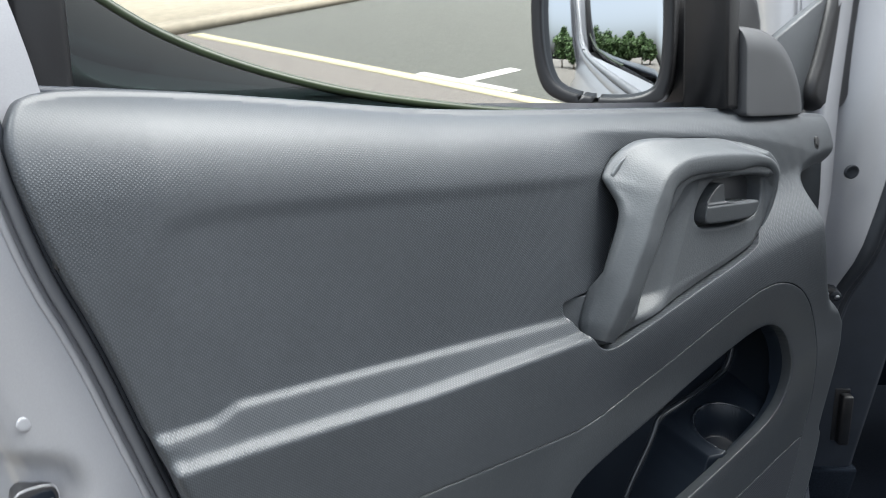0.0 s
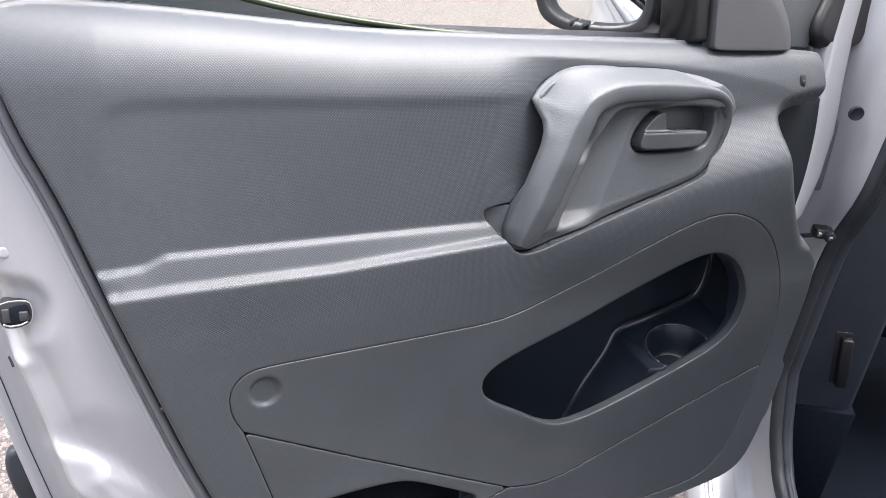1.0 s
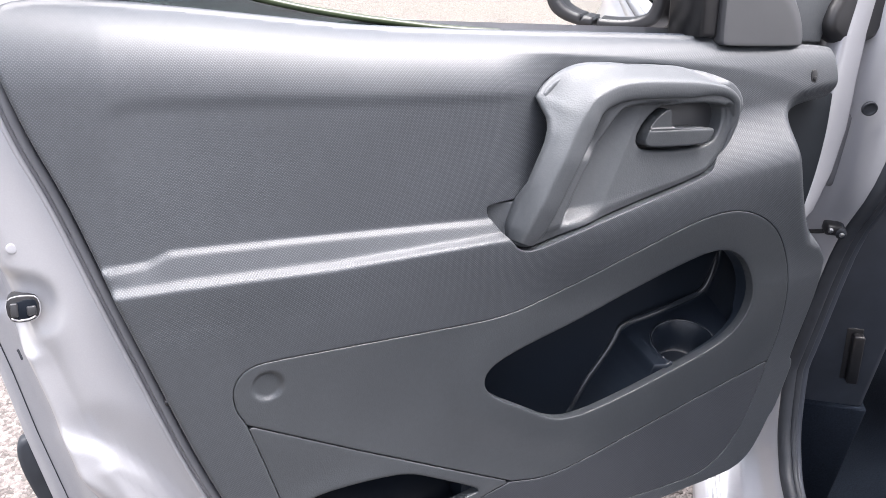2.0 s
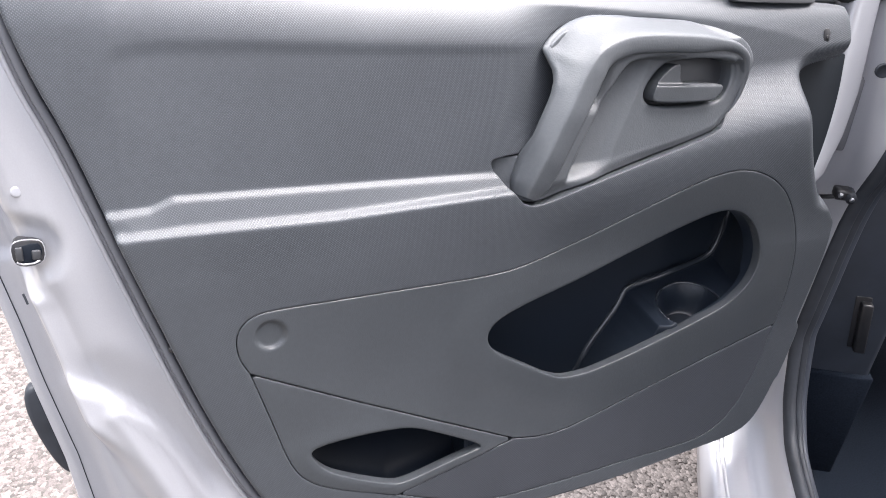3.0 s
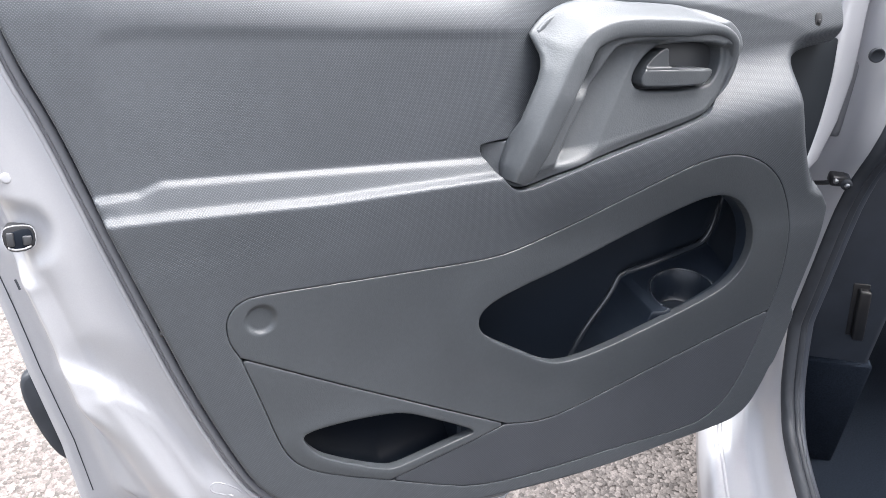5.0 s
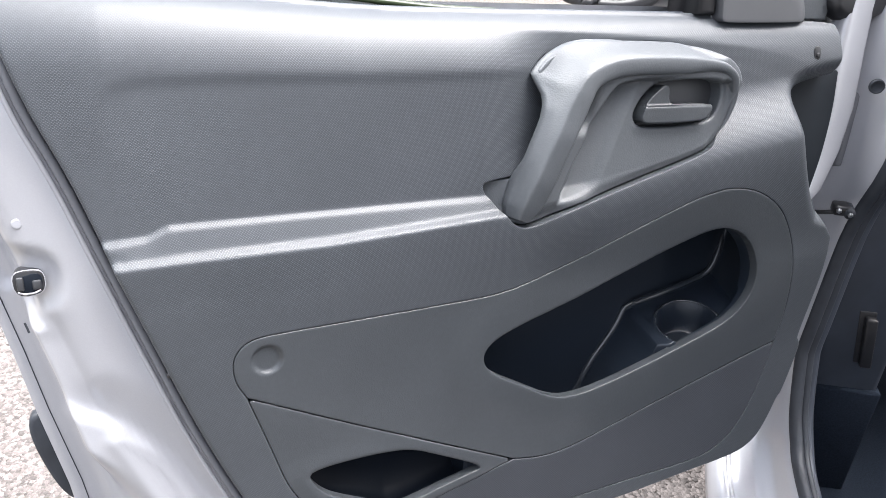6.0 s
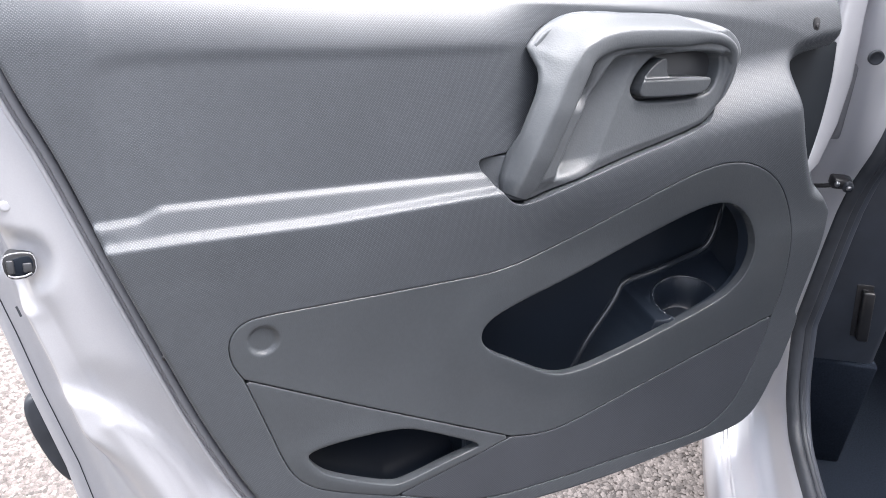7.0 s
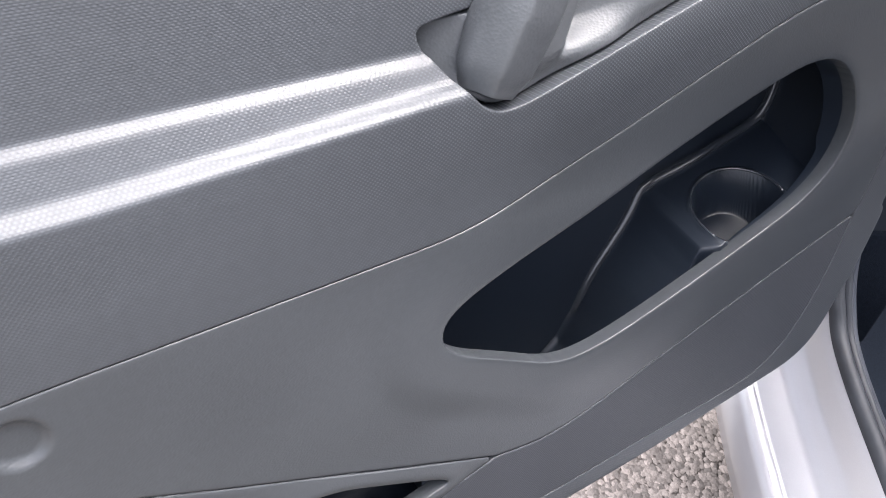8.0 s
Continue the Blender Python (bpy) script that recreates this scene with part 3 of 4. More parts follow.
def pocket_bin():
    """The deep pocket: a floor that climbs steeply to a ledge with a cup well, a back wall and a roof."""
    n, m = 320, 130
    xs, ys = np.linspace(0.03, 0.530, n), np.linspace(-0.026, 0.116, m)
    gx, gy = np.meshgrid(xs, ys, indexing="ij")
    back = bin_back(gx)
    near = np.interp(gx, [0.335, 0.350], [0.014, 0.002])
    skirt = np.maximum(near - gy, 0)
    gy = np.clip(gy, near, None)
    climb = np.interp(gx, CLIMB_X, CLIMB_Z)
    z = climb - 0.30 * (0.090 - gy) * smooth(0.26, 0.335, gx) - 0.25 * np.clip(0.025 - gy, 0, 0.028) * smooth(0.335, 0.305, gx)
    # a small round where the floor meets the wall
    z = z + 0.006 * np.clip(1 - (back - gy) / 0.008, 0, 1) ** 2
    r = np.hypot(gx - 0.397, gy - 0.024)
    z = z - 0.058 * smooth(0.0440, 0.0405, r) * smooth(-0.004, 0.003, gy) * (1 - 0.25 * smooth(0.0, 0.05, gy - 0.01)) + 0.0022 * np.exp(-((r - 0.0455) / 0.0018) ** 2)
    floor = np.stack([gx, np.minimum(gy, back), z - np.interp(gx, [0.30, 0.345], [0.05, 2.0]) * skirt], 2)
    zz = np.linspace(0.0, 1.0, 24)
    wall = []
    for i, x in enumerate(xs):
        b, foot = float(bin_back(x)), float(z[i, np.searchsorted(ys, float(bin_back(x))) - 1])
        wall.append([(x, b - 0.8 * b * max(0, (t - 0.8) / 0.2) ** 2, foot - 0.004 + t * (0.86 - foot)) for t in zz])
    a, w = sheet(floor), sheet(wall)
    roof = sheet([[(x, y, float(np.interp(x, [0.03, 0.12, 0.36, 0.44, 0.53], [0.74, 0.765, 0.828, 0.838, 0.838]))) for y in (0.006, 0.05, 0.13)] for x in xs])
    left = sheet([[(0.045, y, zc) for y in (0.013, 0.05, 0.13)] for zc in (0.47, 0.66, 0.80)])
    front = sheet([[(x, 0.0135, zc) for zc in (0.46, 0.56, float(np.interp(x, [0.05, 0.10, 0.2, 0.4], [0.66, 0.635, 0.59, 0.63])))] for x in np.linspace(0.04, 0.345, 24)])
    # the front end leans and turns into the back wall round a soft corner
    right = []
    for zc in np.linspace(0.665, 0.87, 12):
        dx = float(np.interp(zc, [0.60, 0.716, 0.745, 0.779, 0.87], [-0.035, 0.0, 0.0125, 0.022, 0.034]))
        right.append([(x, y, zc) for x, y in chaikin([(0.462, 0.0915), (0.484 + dx, 0.0895), (0.493 + dx, 0.088), (0.495 + dx, 0.078), (0.490 + 0.8 * dx, 0.052), (0.484 + 0.5 * dx, 0.025), (0.4785 + 0.1 * dx, 0.006)], 2)])
    right = sheet(right)
    verts, faces = list(a[0]), list(a[1])
    for v, f in (w, roof, left, front, right):
        k = len(verts)
        verts += list(v)
        faces += [tuple(i + k for i in q) for q in f]
    return np.array(verts), faces


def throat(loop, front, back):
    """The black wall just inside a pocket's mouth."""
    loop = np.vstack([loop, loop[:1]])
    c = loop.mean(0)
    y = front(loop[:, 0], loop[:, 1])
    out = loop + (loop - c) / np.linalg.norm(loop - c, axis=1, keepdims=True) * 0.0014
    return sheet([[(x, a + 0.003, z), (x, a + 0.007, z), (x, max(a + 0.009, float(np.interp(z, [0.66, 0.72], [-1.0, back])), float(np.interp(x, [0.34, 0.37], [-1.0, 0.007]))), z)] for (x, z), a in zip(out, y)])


# bead added where floor meets wall, to carry the corner's highlight
corner = [(x, float(bin_back(x)) + 0.0006, float(np.interp(x, CLIMB_X, CLIMB_Z)) + 0.0026 - 0.012 * float(smooth(0.285, 0.250, x))) for x in np.linspace(0.245, 0.468, 70)]
# at the front end it turns up the corner of the back wall
corner += [(0.480, 0.0892, 0.7115), (0.4885, 0.0870, 0.7185), (0.4970, 0.0868, 0.732), (0.5045, 0.0885, 0.748), (0.5105, 0.0910, 0.765), (0.515, 0.0970, 0.785)]
part("pocket_corner", tube(chaikin(corner, 2), 0.0055, 12), GLINT, insert)
part("cup_rim", tube([(0.397 + 0.0452 * math.cos(a), 0.024 + 0.0452 * math.sin(a), float(np.interp(0.397 + 0.0452 * math.cos(a), CLIMB_X, CLIMB_Z)) - 0.30 * (0.066 - 0.0452 * math.sin(a)) + 0.0008) for a in np.linspace(-0.25, 3.4, 50)], 0.0015, 8), GLINT, insert)
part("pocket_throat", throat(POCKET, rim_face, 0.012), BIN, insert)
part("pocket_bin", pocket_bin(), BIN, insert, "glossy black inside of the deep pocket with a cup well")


def low_bin():
    xs = np.linspace(-0.175, 0.066, 60)
    rows = []
    for x in xs:
        lo = float(np.interp(x, [-0.175, -0.12, -0.05, 0.066], [0.55, 0.52, 0.495, 0.52]))
        rows.append([(x, 0.004, lo), (x, 0.02, lo - 0.012), (x, 0.05, lo - 0.014), (x, 0.066, lo - 0.002), (x, 0.07, lo + 0.03), (x, 0.065, 0.59), (x, 0.004, 0.60)])
    g = np.array(rows)
    g[0, :, 1] = 0.004
    g[-1, :, 1] = 0.004
    return sheet(g)


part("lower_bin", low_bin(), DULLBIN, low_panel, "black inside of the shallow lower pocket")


def grip():
    """The diagonal pull bar, bent over at the top into the arch."""
    path = chaikin([(0.090, 0.858), (0.101, 0.892), (0.121, 0.945), (0.141, 0.992), (0.157, 1.022), (0.198, 1.036), (0.26, 1.037), (0.34, 1.034), (0.374, 1.022), (0.383, 0.995), (0.378, 0.968), (0.372, 0.955), (0.366, 0.948)], 3)
    t = np.gradient(path, axis=0)
    t /= np.linalg.norm(t, axis=1, keepdims=True)
    s = np.r_[0, np.cumsum(np.linalg.norm(np.diff(path, axis=0), axis=1))]
    s = s / s[-1]
    rings = []
    for q, d, k in zip(path, t, s):
        w = float(np.interp(k, [0, 0.03, 0.08, 0.21, 0.29, 0.39, 0.68, 0.76, 0.86, 0.94, 1], [0.013, 0.0185, 0.0200, 0.0200, 0.0210, 0.0205, 0.0185, 0.012, 0.008, 0.005, 0.001]))
        f = float(np.interp(k, [0, 0.03, 0.10, 0.22, 0.33, 0.45, 0.72, 0.85, 1], [-0.031, -0.037, -0.046, -0.054, -0.054, -0.049, -0.048, -0.046, -0.033]))
        b = float(np.interp(k, [0, 0.08, 0.14, 0.27, 0.34, 0.42, 1], [0.014, 0.006, -0.016, -0.020, 0.0, 0.0, 0.0]))
        u = np.array([d[1], -d[0]])
        # outside a long bevel, then a flat front, and a square inner side
        ledge = b + (f - b) * float(np.interp(k, [0, 0.14, 0.30, 0.40, 1], [0.55, 0.42, 0.42, 0.40, 0.40]))
        fold = float(np.interp(k, [0, 0.14, 0.30, 0.40, 0.75, 1], [-0.35, -0.30, -0.25, -0.05, -0.05, -0.2]))
        flare = float(np.interp(k, [0.24, 0.29, 0.325, 0.37, 0.45, 0.52], [0.0, 0.25, 1.2, 0.80, 0.25, 0.0]))
        ledge = ledge + 0.012 * min(flare, 1.0)
        outline = chaikin([(-1.0 - 0.9 * flare, min(b, 0.0)), (-1.02 - flare, ledge), (-0.75 - 0.5 * flare, ledge + 0.25 * (f - ledge)), (fold - 0.12, f + 0.002), (fold + 0.16, f), (0.70, f + 0.001), (1.0, f + 0.005), (1.0, b)], 2, True)
        rings.append([(q[0] + u[0] * w * c, y, q[1] + u[1] * w * c) for c, y in outline])
    return sweep(rings)


part("pull_handle", grip(), LEATHER, door, "grained dark grey pull handle")


def lever():
    """The release: a paddle with an upright fin."""
    loop = chaikin([(0.241, 0.966), (0.247, 0.982), (0.262, 0.998), (0.277, 1.007), (0.2815, 1.003), (0.282, 0.986), (0.288, 0.9835), (0.342, 0.9835), (0.346, 0.977), (0.338, 0.966), (0.325, 0.962), (0.252, 0.961)], 1, True)
    def lever_face(x, z):
        groove = np.exp(-((z - 0.9815) / 0.0011) ** 2) * smooth(0.245, 0.252, x)
        return -0.037 + 0.0016 * groove + 0.003 * smooth(0.982, 0.985, z) - 0.003 * smooth(0.25, 0.33, x)
    return moulding(loop, [], lever_face, 0.0009, 0.0, 0.0018, 0.022)


part("release_well", slab(CUP + (CUP - CUP.mean(0)) * 0.06, -0.012, -0.006, 0.001), COVERING, bezel, "dark grey well behind the release lever")
part("release_lever", lever(), SMOOTH, bezel, "dark grey door release lever")

# ---- the door's painted shell ----
EDGE = chaikin([(-0.52, 1.50), (-0.455, 1.25), (-0.418, 1.12), (-0.412, 1.07), (-0.394, 0.997), (-0.369, 0.938), (-0.345, 0.863), (-0.299, 0.727), (-0.270, 0.643), (-0.231, 0.552), (-0.206, 0.508), (-0.165, 0.476), (-0.117, 0.455), (-0.043, 0.434), (0.036, 0.424), (0.122, 0.421), (0.311, 0.425), (0.46, 0.440)], 2)


def edge_frame():
    t = np.gradient(EDGE, axis=0)
    t /= np.linalg.norm(t, axis=1, keepdims=True)
    return EDGE, np.stack([t[:, 1], -t[:, 0]], 1)


def shell():
    """The painted rim of the door: a flange beside the trim, a shut face turned back, and the hemmed edge of the outer skin."""
    pts, out = edge_frame()
    # resample evenly
    s = np.r_[0, np.cumsum(np.linalg.norm(np.diff(pts, axis=0), axis=1))]
    q = np.linspace(0, s[-1], 420)
    px, pz = np.interp(q, s, pts[:, 0]), np.interp(q, s, pts[:, 1])
    ox, oz = np.interp(q, s, out[:, 0]), np.interp(q, s, out[:, 1])
    rows = []
    for x, z, a, b in zip(px, pz, ox, oz):
        if a > 0:
            a, b = -a, -b
        low = 0.5 * float(smooth(0.70, 0.60, z))          # the broad chamfer under the latch
        reach = 0.13
        for _ in range(5):
            hem = float(np.interp(z + b * reach, [0.36, 0.424, 0.54, 0.642, 0.716, 0.83, 1.0, 1.12, 1.5], [-0.390, -0.401, -0.418, -0.441, -0.455, -0.480, -0.520, -0.550, -0.65]))
            reach = (x - hem) / max(-a, 1e-3)
            if b < -0.02:
                reach = min(reach, (z - 0.372) / -b)
            reach = min(reach, 0.2)
        if x > -0.06:
            reach = 0.03
        prof = np.array([(-0.03, 0.034), (0.0, 0.030), (0.010, 0.026), (0.018, 0.022), (0.026, 0.0225), (0.045, 0.026), (0.062, 0.031), (0.071, 0.036), (0.077, 0.043), (0.081, 0.055), (0.086, 0.080), (0.092, 0.110), (0.097, 0.130), (0.102, 0.141), (0.110, 0.147), (0.121, 0.149), (0.128, 0.149), (0.133, 0.152), (0.134, 0.157), (0.130, 0.162), (0.09, 0.168), (0.04, 0.172)])
        wide = np.array([(-0.03, 0.034), (0.0, 0.030), (0.010, 0.026), (0.018, 0.023), (0.026, 0.025), (0.036, 0.034), (0.046, 0.046), (0.054, 0.058), (0.062, 0.070), (0.072, 0.084), (0.083, 0.100), (0.092, 0.116), (0.098, 0.130), (0.103, 0.141), (0.111, 0.147), (0.121, 0.149), (0.128, 0.149), (0.133, 0.152), (0.134, 0.157), (0.130, 0.162), (0.09, 0.168), (0.04, 0.172)])
        p = prof * (1 - low) + wide * low
        p[:, 0] = np.where(p[:, 0] > 0.02, 0.02 + (p[:, 0] - 0.02) * (max(reach, 0.045) - 0.02) / 0.114, p[:, 0])
        k = np.linspace(0, len(p) - 1, 84)
        o, y = np.interp(k, np.arange(len(p)), p[:, 0]), np.interp(k, np.arange(len(p)), p[:, 1])
        y = y + 0.035 * float(smooth(-0.15, -0.07, x)) * float(z < 0.5)
        rows.append(np.stack([x + a * o, y, z + b * o], 1))
    g = np.array(rows)
    flat = g[:, :, [0, 2]].reshape(-1, 2)
    # a flat panel reaches out to a curved crease, beyond which the edge falls away
    d = signed(flat, LOW_SCOOP).reshape(g.shape[:2])
    y, z = g[:, :, 1], g[:, :, 2]
    level = 0.036 + (y - 0.036) * smooth(0.040, 0.095, d)
    hold = smooth(0.805, 0.775, z) * smooth(0.46, 0.54, z) * smooth(53, 41, np.arange(84))[None, :]
    g[:, :, 1] = np.where(y > 0.036, y + (level - y) * hold, y)
    # the panel dips to that crease, and a narrow shelf comes out again below it
    dip = np.where(d < 0, smooth(-0.055, -0.001, d), 1 - smooth(0.0, 0.016, d)) * smooth(0.82, 0.76, z) * smooth(0.50, 0.56, z)
    g[:, :, 1] += 0.012 * dip * smooth(6, 16, np.arange(84))[None, :] * smooth(66, 56, np.arange(84))[None, :]
    # two soft pressed ridges run down from the shelf
    for line, tall in ((RIDGE_A, 0.006), (RIDGE_B, 0.006)):
        off = nearest(flat, line)[0].reshape(g.shape[:2])
        g[:, :, 1] -= tall * np.exp(-(off / 0.011) ** 2) * smooth(6, 14, np.arange(84))[None, :]
    sunk = 0.010 * smooth(-0.006, 0.012, signed(flat, LATCH_SEAT))
    g[:, :, 1] += sunk.reshape(g.shape[:2]) * smooth(4, 16, np.arange(84))[None, :] * smooth(64, 46, np.arange(84))[None, :]
    SHELL.append(g)
    HEM.extend(g[16:242, 60] + np.array([0, -0.0006, 0]))
    return sheet(g)


HEM, SHELL = [], []
LOW_SCOOP = chaikin([(-0.428, 0.90), (-0.426, 0.82), (-0.421, 0.783), (-0.418, 0.760), (-0.413, 0.737), (-0.406, 0.714), (-0.397, 0.697), (-0.377, 0.685), (-0.359, 0.675), (-0.329, 0.649), (-0.305, 0.619), (-0.280, 0.575), (-0.24, 0.49), (-0.20, 0.43), (-0.30, 0.34), (-0.56, 0.40), (-0.60, 0.90)], 2, True)
RIDGE_A = np.array([(-0.356, 0.645), (-0.318, 0.560), (-0.293, 0.500), (-0.290, 0.500), (-0.315, 0.560)])
RIDGE_B = np.array([(-0.398, 0.640), (-0.372, 0.550), (-0.352, 0.480), (-0.349, 0.480), (-0.369, 0.550)])
LATCH_SEAT = chaikin([(-0.47, 0.868), (-0.412, 0.866), (-0.392, 0.856), (-0.384, 0.835), (-0.390, 0.808), (-0.412, 0.797), (-0.47, 0.794)], 2, True)
part("door_shell", shell(), PAINT, door, "silver-white painted inner edge of the door")


def seal_strip(offset, y, radius, squash):
    pts, out = edge_frame()
    n = [(p[0] - abs(o[0]) * offset, y, p[1] + (o[1] if o[0] < 0 else -o[1]) * offset) for p, o in zip(pts, out)]
    return tube(n, radius, 8, squash)


part("hem_line", tube(HEM, 0.0006, 6), RUBBER, door)
part("edge_seal", seal_strip(0.0070, 0.0205, 0.0044, 1.0), GREYSEAL, door, "grey rubber seal along the trim")
part("edge_gap", seal_strip(0.0010, 0.022, 0.003, 1.0), RUBBER, door)
part("shell_lip", seal_strip(0.0165, 0.0215, 0.0025, 1.0), PAINT, door)


def skin():
    """The outside of the door: a gently barrelled sheet."""
    rows = []
    for z in np.linspace(0.36, 1.10, 30):
        left = float(np.interp(z, [0.36, 0.46, 0.55, 0.727, 0.938, 1.12], [-0.28, -0.31, -0.36, -0.425, -0.495, -0.54]))
        y = 0.165 + 0.045 * math.sin(math.pi * min(1, max(0, (z - 0.30) / 0.85))) - 0.07 * max(0, (z - 0.95) / 0.15) ** 2
        rows.append([(x, y, z) for x in np.linspace(left, 0.70, 40)])
    return sheet(rows)


part("outer_skin", skin(), PAINT, door)
part("rubbing_strip", slab(chaikin([(-0.452, 0.634), (-0.424, 0.634), (-0.400, 0.53), (-0.405, 0.505), (-0.428, 0.522), (-0.452, 0.596)], 2, True), 0.162, 0.186, 0.006), RUBBER, door, "black rubber rubbing strip")

# latch, plug, drain slit and pressed marks on the shut face
latch = part("latch", slab(chaikin([(-0.430, 0.838), (-0.424, 0.843), (-0.407, 0.843), (-0.402, 0.838), (-0.402, 0.824), (-0.408, 0.818), (-0.422, 0.817), (-0.429, 0.822)], 1, True), 0.0345, 0.056, 0.001), BLACK, door, "black door latch in a steel rim")
rim_loop = chaikin([(-0.430, 0.838), (-0.424, 0.843), (-0.407, 0.843), (-0.402, 0.838), (-0.402, 0.824), (-0.408, 0.818), (-0.422, 0.817), (-0.429, 0.822)], 1, True)
part("latch_rim", tube([(x, 0.0355, z) for x, z in np.vstack([rim_loop, rim_loop[:2]])], 0.0006, 8), PAINT, latch)
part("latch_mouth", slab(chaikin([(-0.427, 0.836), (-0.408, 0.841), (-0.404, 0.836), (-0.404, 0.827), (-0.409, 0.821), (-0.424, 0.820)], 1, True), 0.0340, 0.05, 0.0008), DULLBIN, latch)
part("latch_claw", block(-0.4262, -0.4200, 0.0318, 0.042, 0.8235, 0.8370, 0.0012), CLAW, latch)
part("latch_pawl", block(-0.4130, -0.4050, 0.0322, 0.042, 0.8235, 0.8330, 0.0014), CLAW, latch)
part("latch_lip", tube([(x, 0.0338, z) for x, z in ((-0.4262, 0.8222), (-0.4205, 0.8196), (-0.4120, 0.8200), (-0.4062, 0.8226))], 0.0011, 8), STEEL, latch)


def button(x, z, y, r, h):
    """A low domed disc facing -y."""
    rings = [[(x + k * r * math.cos(a), y - h * e, z + k * r * math.sin(a)) for a in np.linspace(0, 2 * math.pi, 20, endpoint=False)] for k, e in ((1.0, -0.6), (1.0, 0.3), (0.9, 0.85), (0.6, 1.0), (0.1, 1.0))]
    return sweep(rings)


part("drain_slit", tube(chaikin([(-0.4262, 0.0485, 0.786), (-0.4248, 0.0485, 0.781), (-0.4236, 0.0490, 0.775)], 2), 0.0011, 6), RUBBER, door)

BOLTS = [(-0.293, 0.508), (-0.277, 0.477)]
MARKS = [[(-0.240, 0.504), (-0.258, 0.509), (-0.265, 0.515), (-0.262, 0.523), (-0.252, 0.522), (-0.236, 0.514), (-0.230, 0.506)],
         [(-0.206, 0.468), (-0.226, 0.476), (-0.240, 0.483), (-0.243, 0.492), (-0.234, 0.497), (-0.210, 0.492), (-0.196, 0.480)]]


def on_shell(x, z):
    """How far out the painted shell stands at (x, z)."""
    g = SHELL[0][:, 8:60].reshape(-1, 3)
    k = np.argsort((g[:, 0] - x) ** 2 + (g[:, 2] - z) ** 2)[:4]
    return float(g[k, 1].mean())


def bead(points, radius):
    """A low pressed bead along points of the shell."""
    line = chaikin(points, 2)
    return tube([(x, on_shell(x, z) + radius * 0.6, z) for x, z in line], radius, 8)


part("plug", button(-0.418, 0.890, on_shell(-0.418, 0.890), 0.0052, 0.0012), PAINT, door)
part("shut_bolt", button(BOLTS[0][0], BOLTS[0][1], on_shell(*BOLTS[0]), 0.0026, 0.003), PAINT, door)
part("shut_bolt", button(BOLTS[1][0], BOLTS[1][1], on_shell(*BOLTS[1]), 0.0026, 0.003), PAINT, door)
for mark in MARKS:
    part("pressed_mark", bead(mark, 0.0012), PAINT, door)

# small fixings of the trim
screw_y = float(blur_face(np.array([0.560]), np.array([1.040]))[0])
part("screw_well", slab(chaikin([(0.5545, 1.030), (0.5545, 1.049), (0.5665, 1.049), (0.5665, 1.030)], 2, True), screw_y - 0.0012, screw_y + 0.006, 0.0006), BLACK, trim)
part("screw", button(0.5615, 1.0375, screw_y - 0.0014, 0.0032, 0.0008), BLACK, trim, "small dark screw")
part("clip", block(-0.394, -0.384, 0.002, 0.014, 0.993, 1.003, 0.002), BLACK, trim)
part("clip", block(-0.302, -0.294, 0.008, 0.016, 0.719, 0.725, 0.002), BLACK, trim)

# front flange of the shell by the hinge, and the recess darkened for its shade
part("front_flange", sheet([[(x0 + dx, y, z) for dx, y in ((0.0, 0.075), (0.001, 0.056), (0.004, 0.051), (0.012, 0.049), (w - 0.008, 0.049), (w - 0.002, 0.052), (w, 0.060), (w + 0.001, 0.15))] for x0, z, w in ((0.500, 0.46, 0.03), (0.515, 0.55, 0.03), (0.525, 0.65, 0.03), (0.550, 0.76, 0.03), (0.598, 0.81, 0.034), (0.624, 0.835, 0.040), (0.642, 0.893, 0.050), (0.653, 0.958, 0.056), (0.653, 1.003, 0.060), (0.657, 1.04, 0.058), (0.666, 1.10, 0.055), (0.69, 1.20, 0.05), (0.72, 1.35, 0.05))]), PAINT, door)
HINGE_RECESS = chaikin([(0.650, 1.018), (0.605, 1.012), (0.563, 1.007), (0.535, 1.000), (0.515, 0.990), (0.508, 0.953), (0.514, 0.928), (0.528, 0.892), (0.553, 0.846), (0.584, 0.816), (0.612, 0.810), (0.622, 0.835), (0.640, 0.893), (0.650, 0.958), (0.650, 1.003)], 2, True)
part("hinge_recess", slab(HINGE_RECESS, 0.040, 0.060, 0.002), RECESS_SHADE, trim, "smooth recess in the trim's corner, dark with painted shade")

# window: seals, the lowered dark pane, posts, corner cover
part("waist_seal", tube([(x, 0.0475, float(np.interp(x, WAIST_X, WAIST_Z)) - 0.0035) for x in np.linspace(-0.40, 0.40, 60)], 0.0045, 8), INNER, door, "thin black waist seal")
pane = part("window_pane", slab(np.vstack([chaikin([(0.40, 1.07), (0.10, 1.088), (0.03, 1.090), (-0.028, 1.095), (-0.081, 1.100), (-0.151, 1.109), (-0.228, 1.125), (-0.293, 1.146), (-0.338, 1.171), (-0.40, 1.215)], 2), [(-0.40, 1.07)]]), 0.062, 0.0665, 0.0012), DARKGLASS, door, "dark tinted window pane, nearly lowered")
part("pane_edge", tube([(x, 0.0642, z + 0.0004) for x, z in chaikin([(0.10, 1.088), (0.03, 1.090), (-0.028, 1.095), (-0.081, 1.100), (-0.151, 1.109), (-0.228, 1.125), (-0.293, 1.146), (-0.338, 1.171), (-0.40, 1.215)], 2)], 0.0042, 8), material("ground_glass_edge", (0.030, 0.042, 0.020), 0.3, tint=((40, 0.2),)), pane)
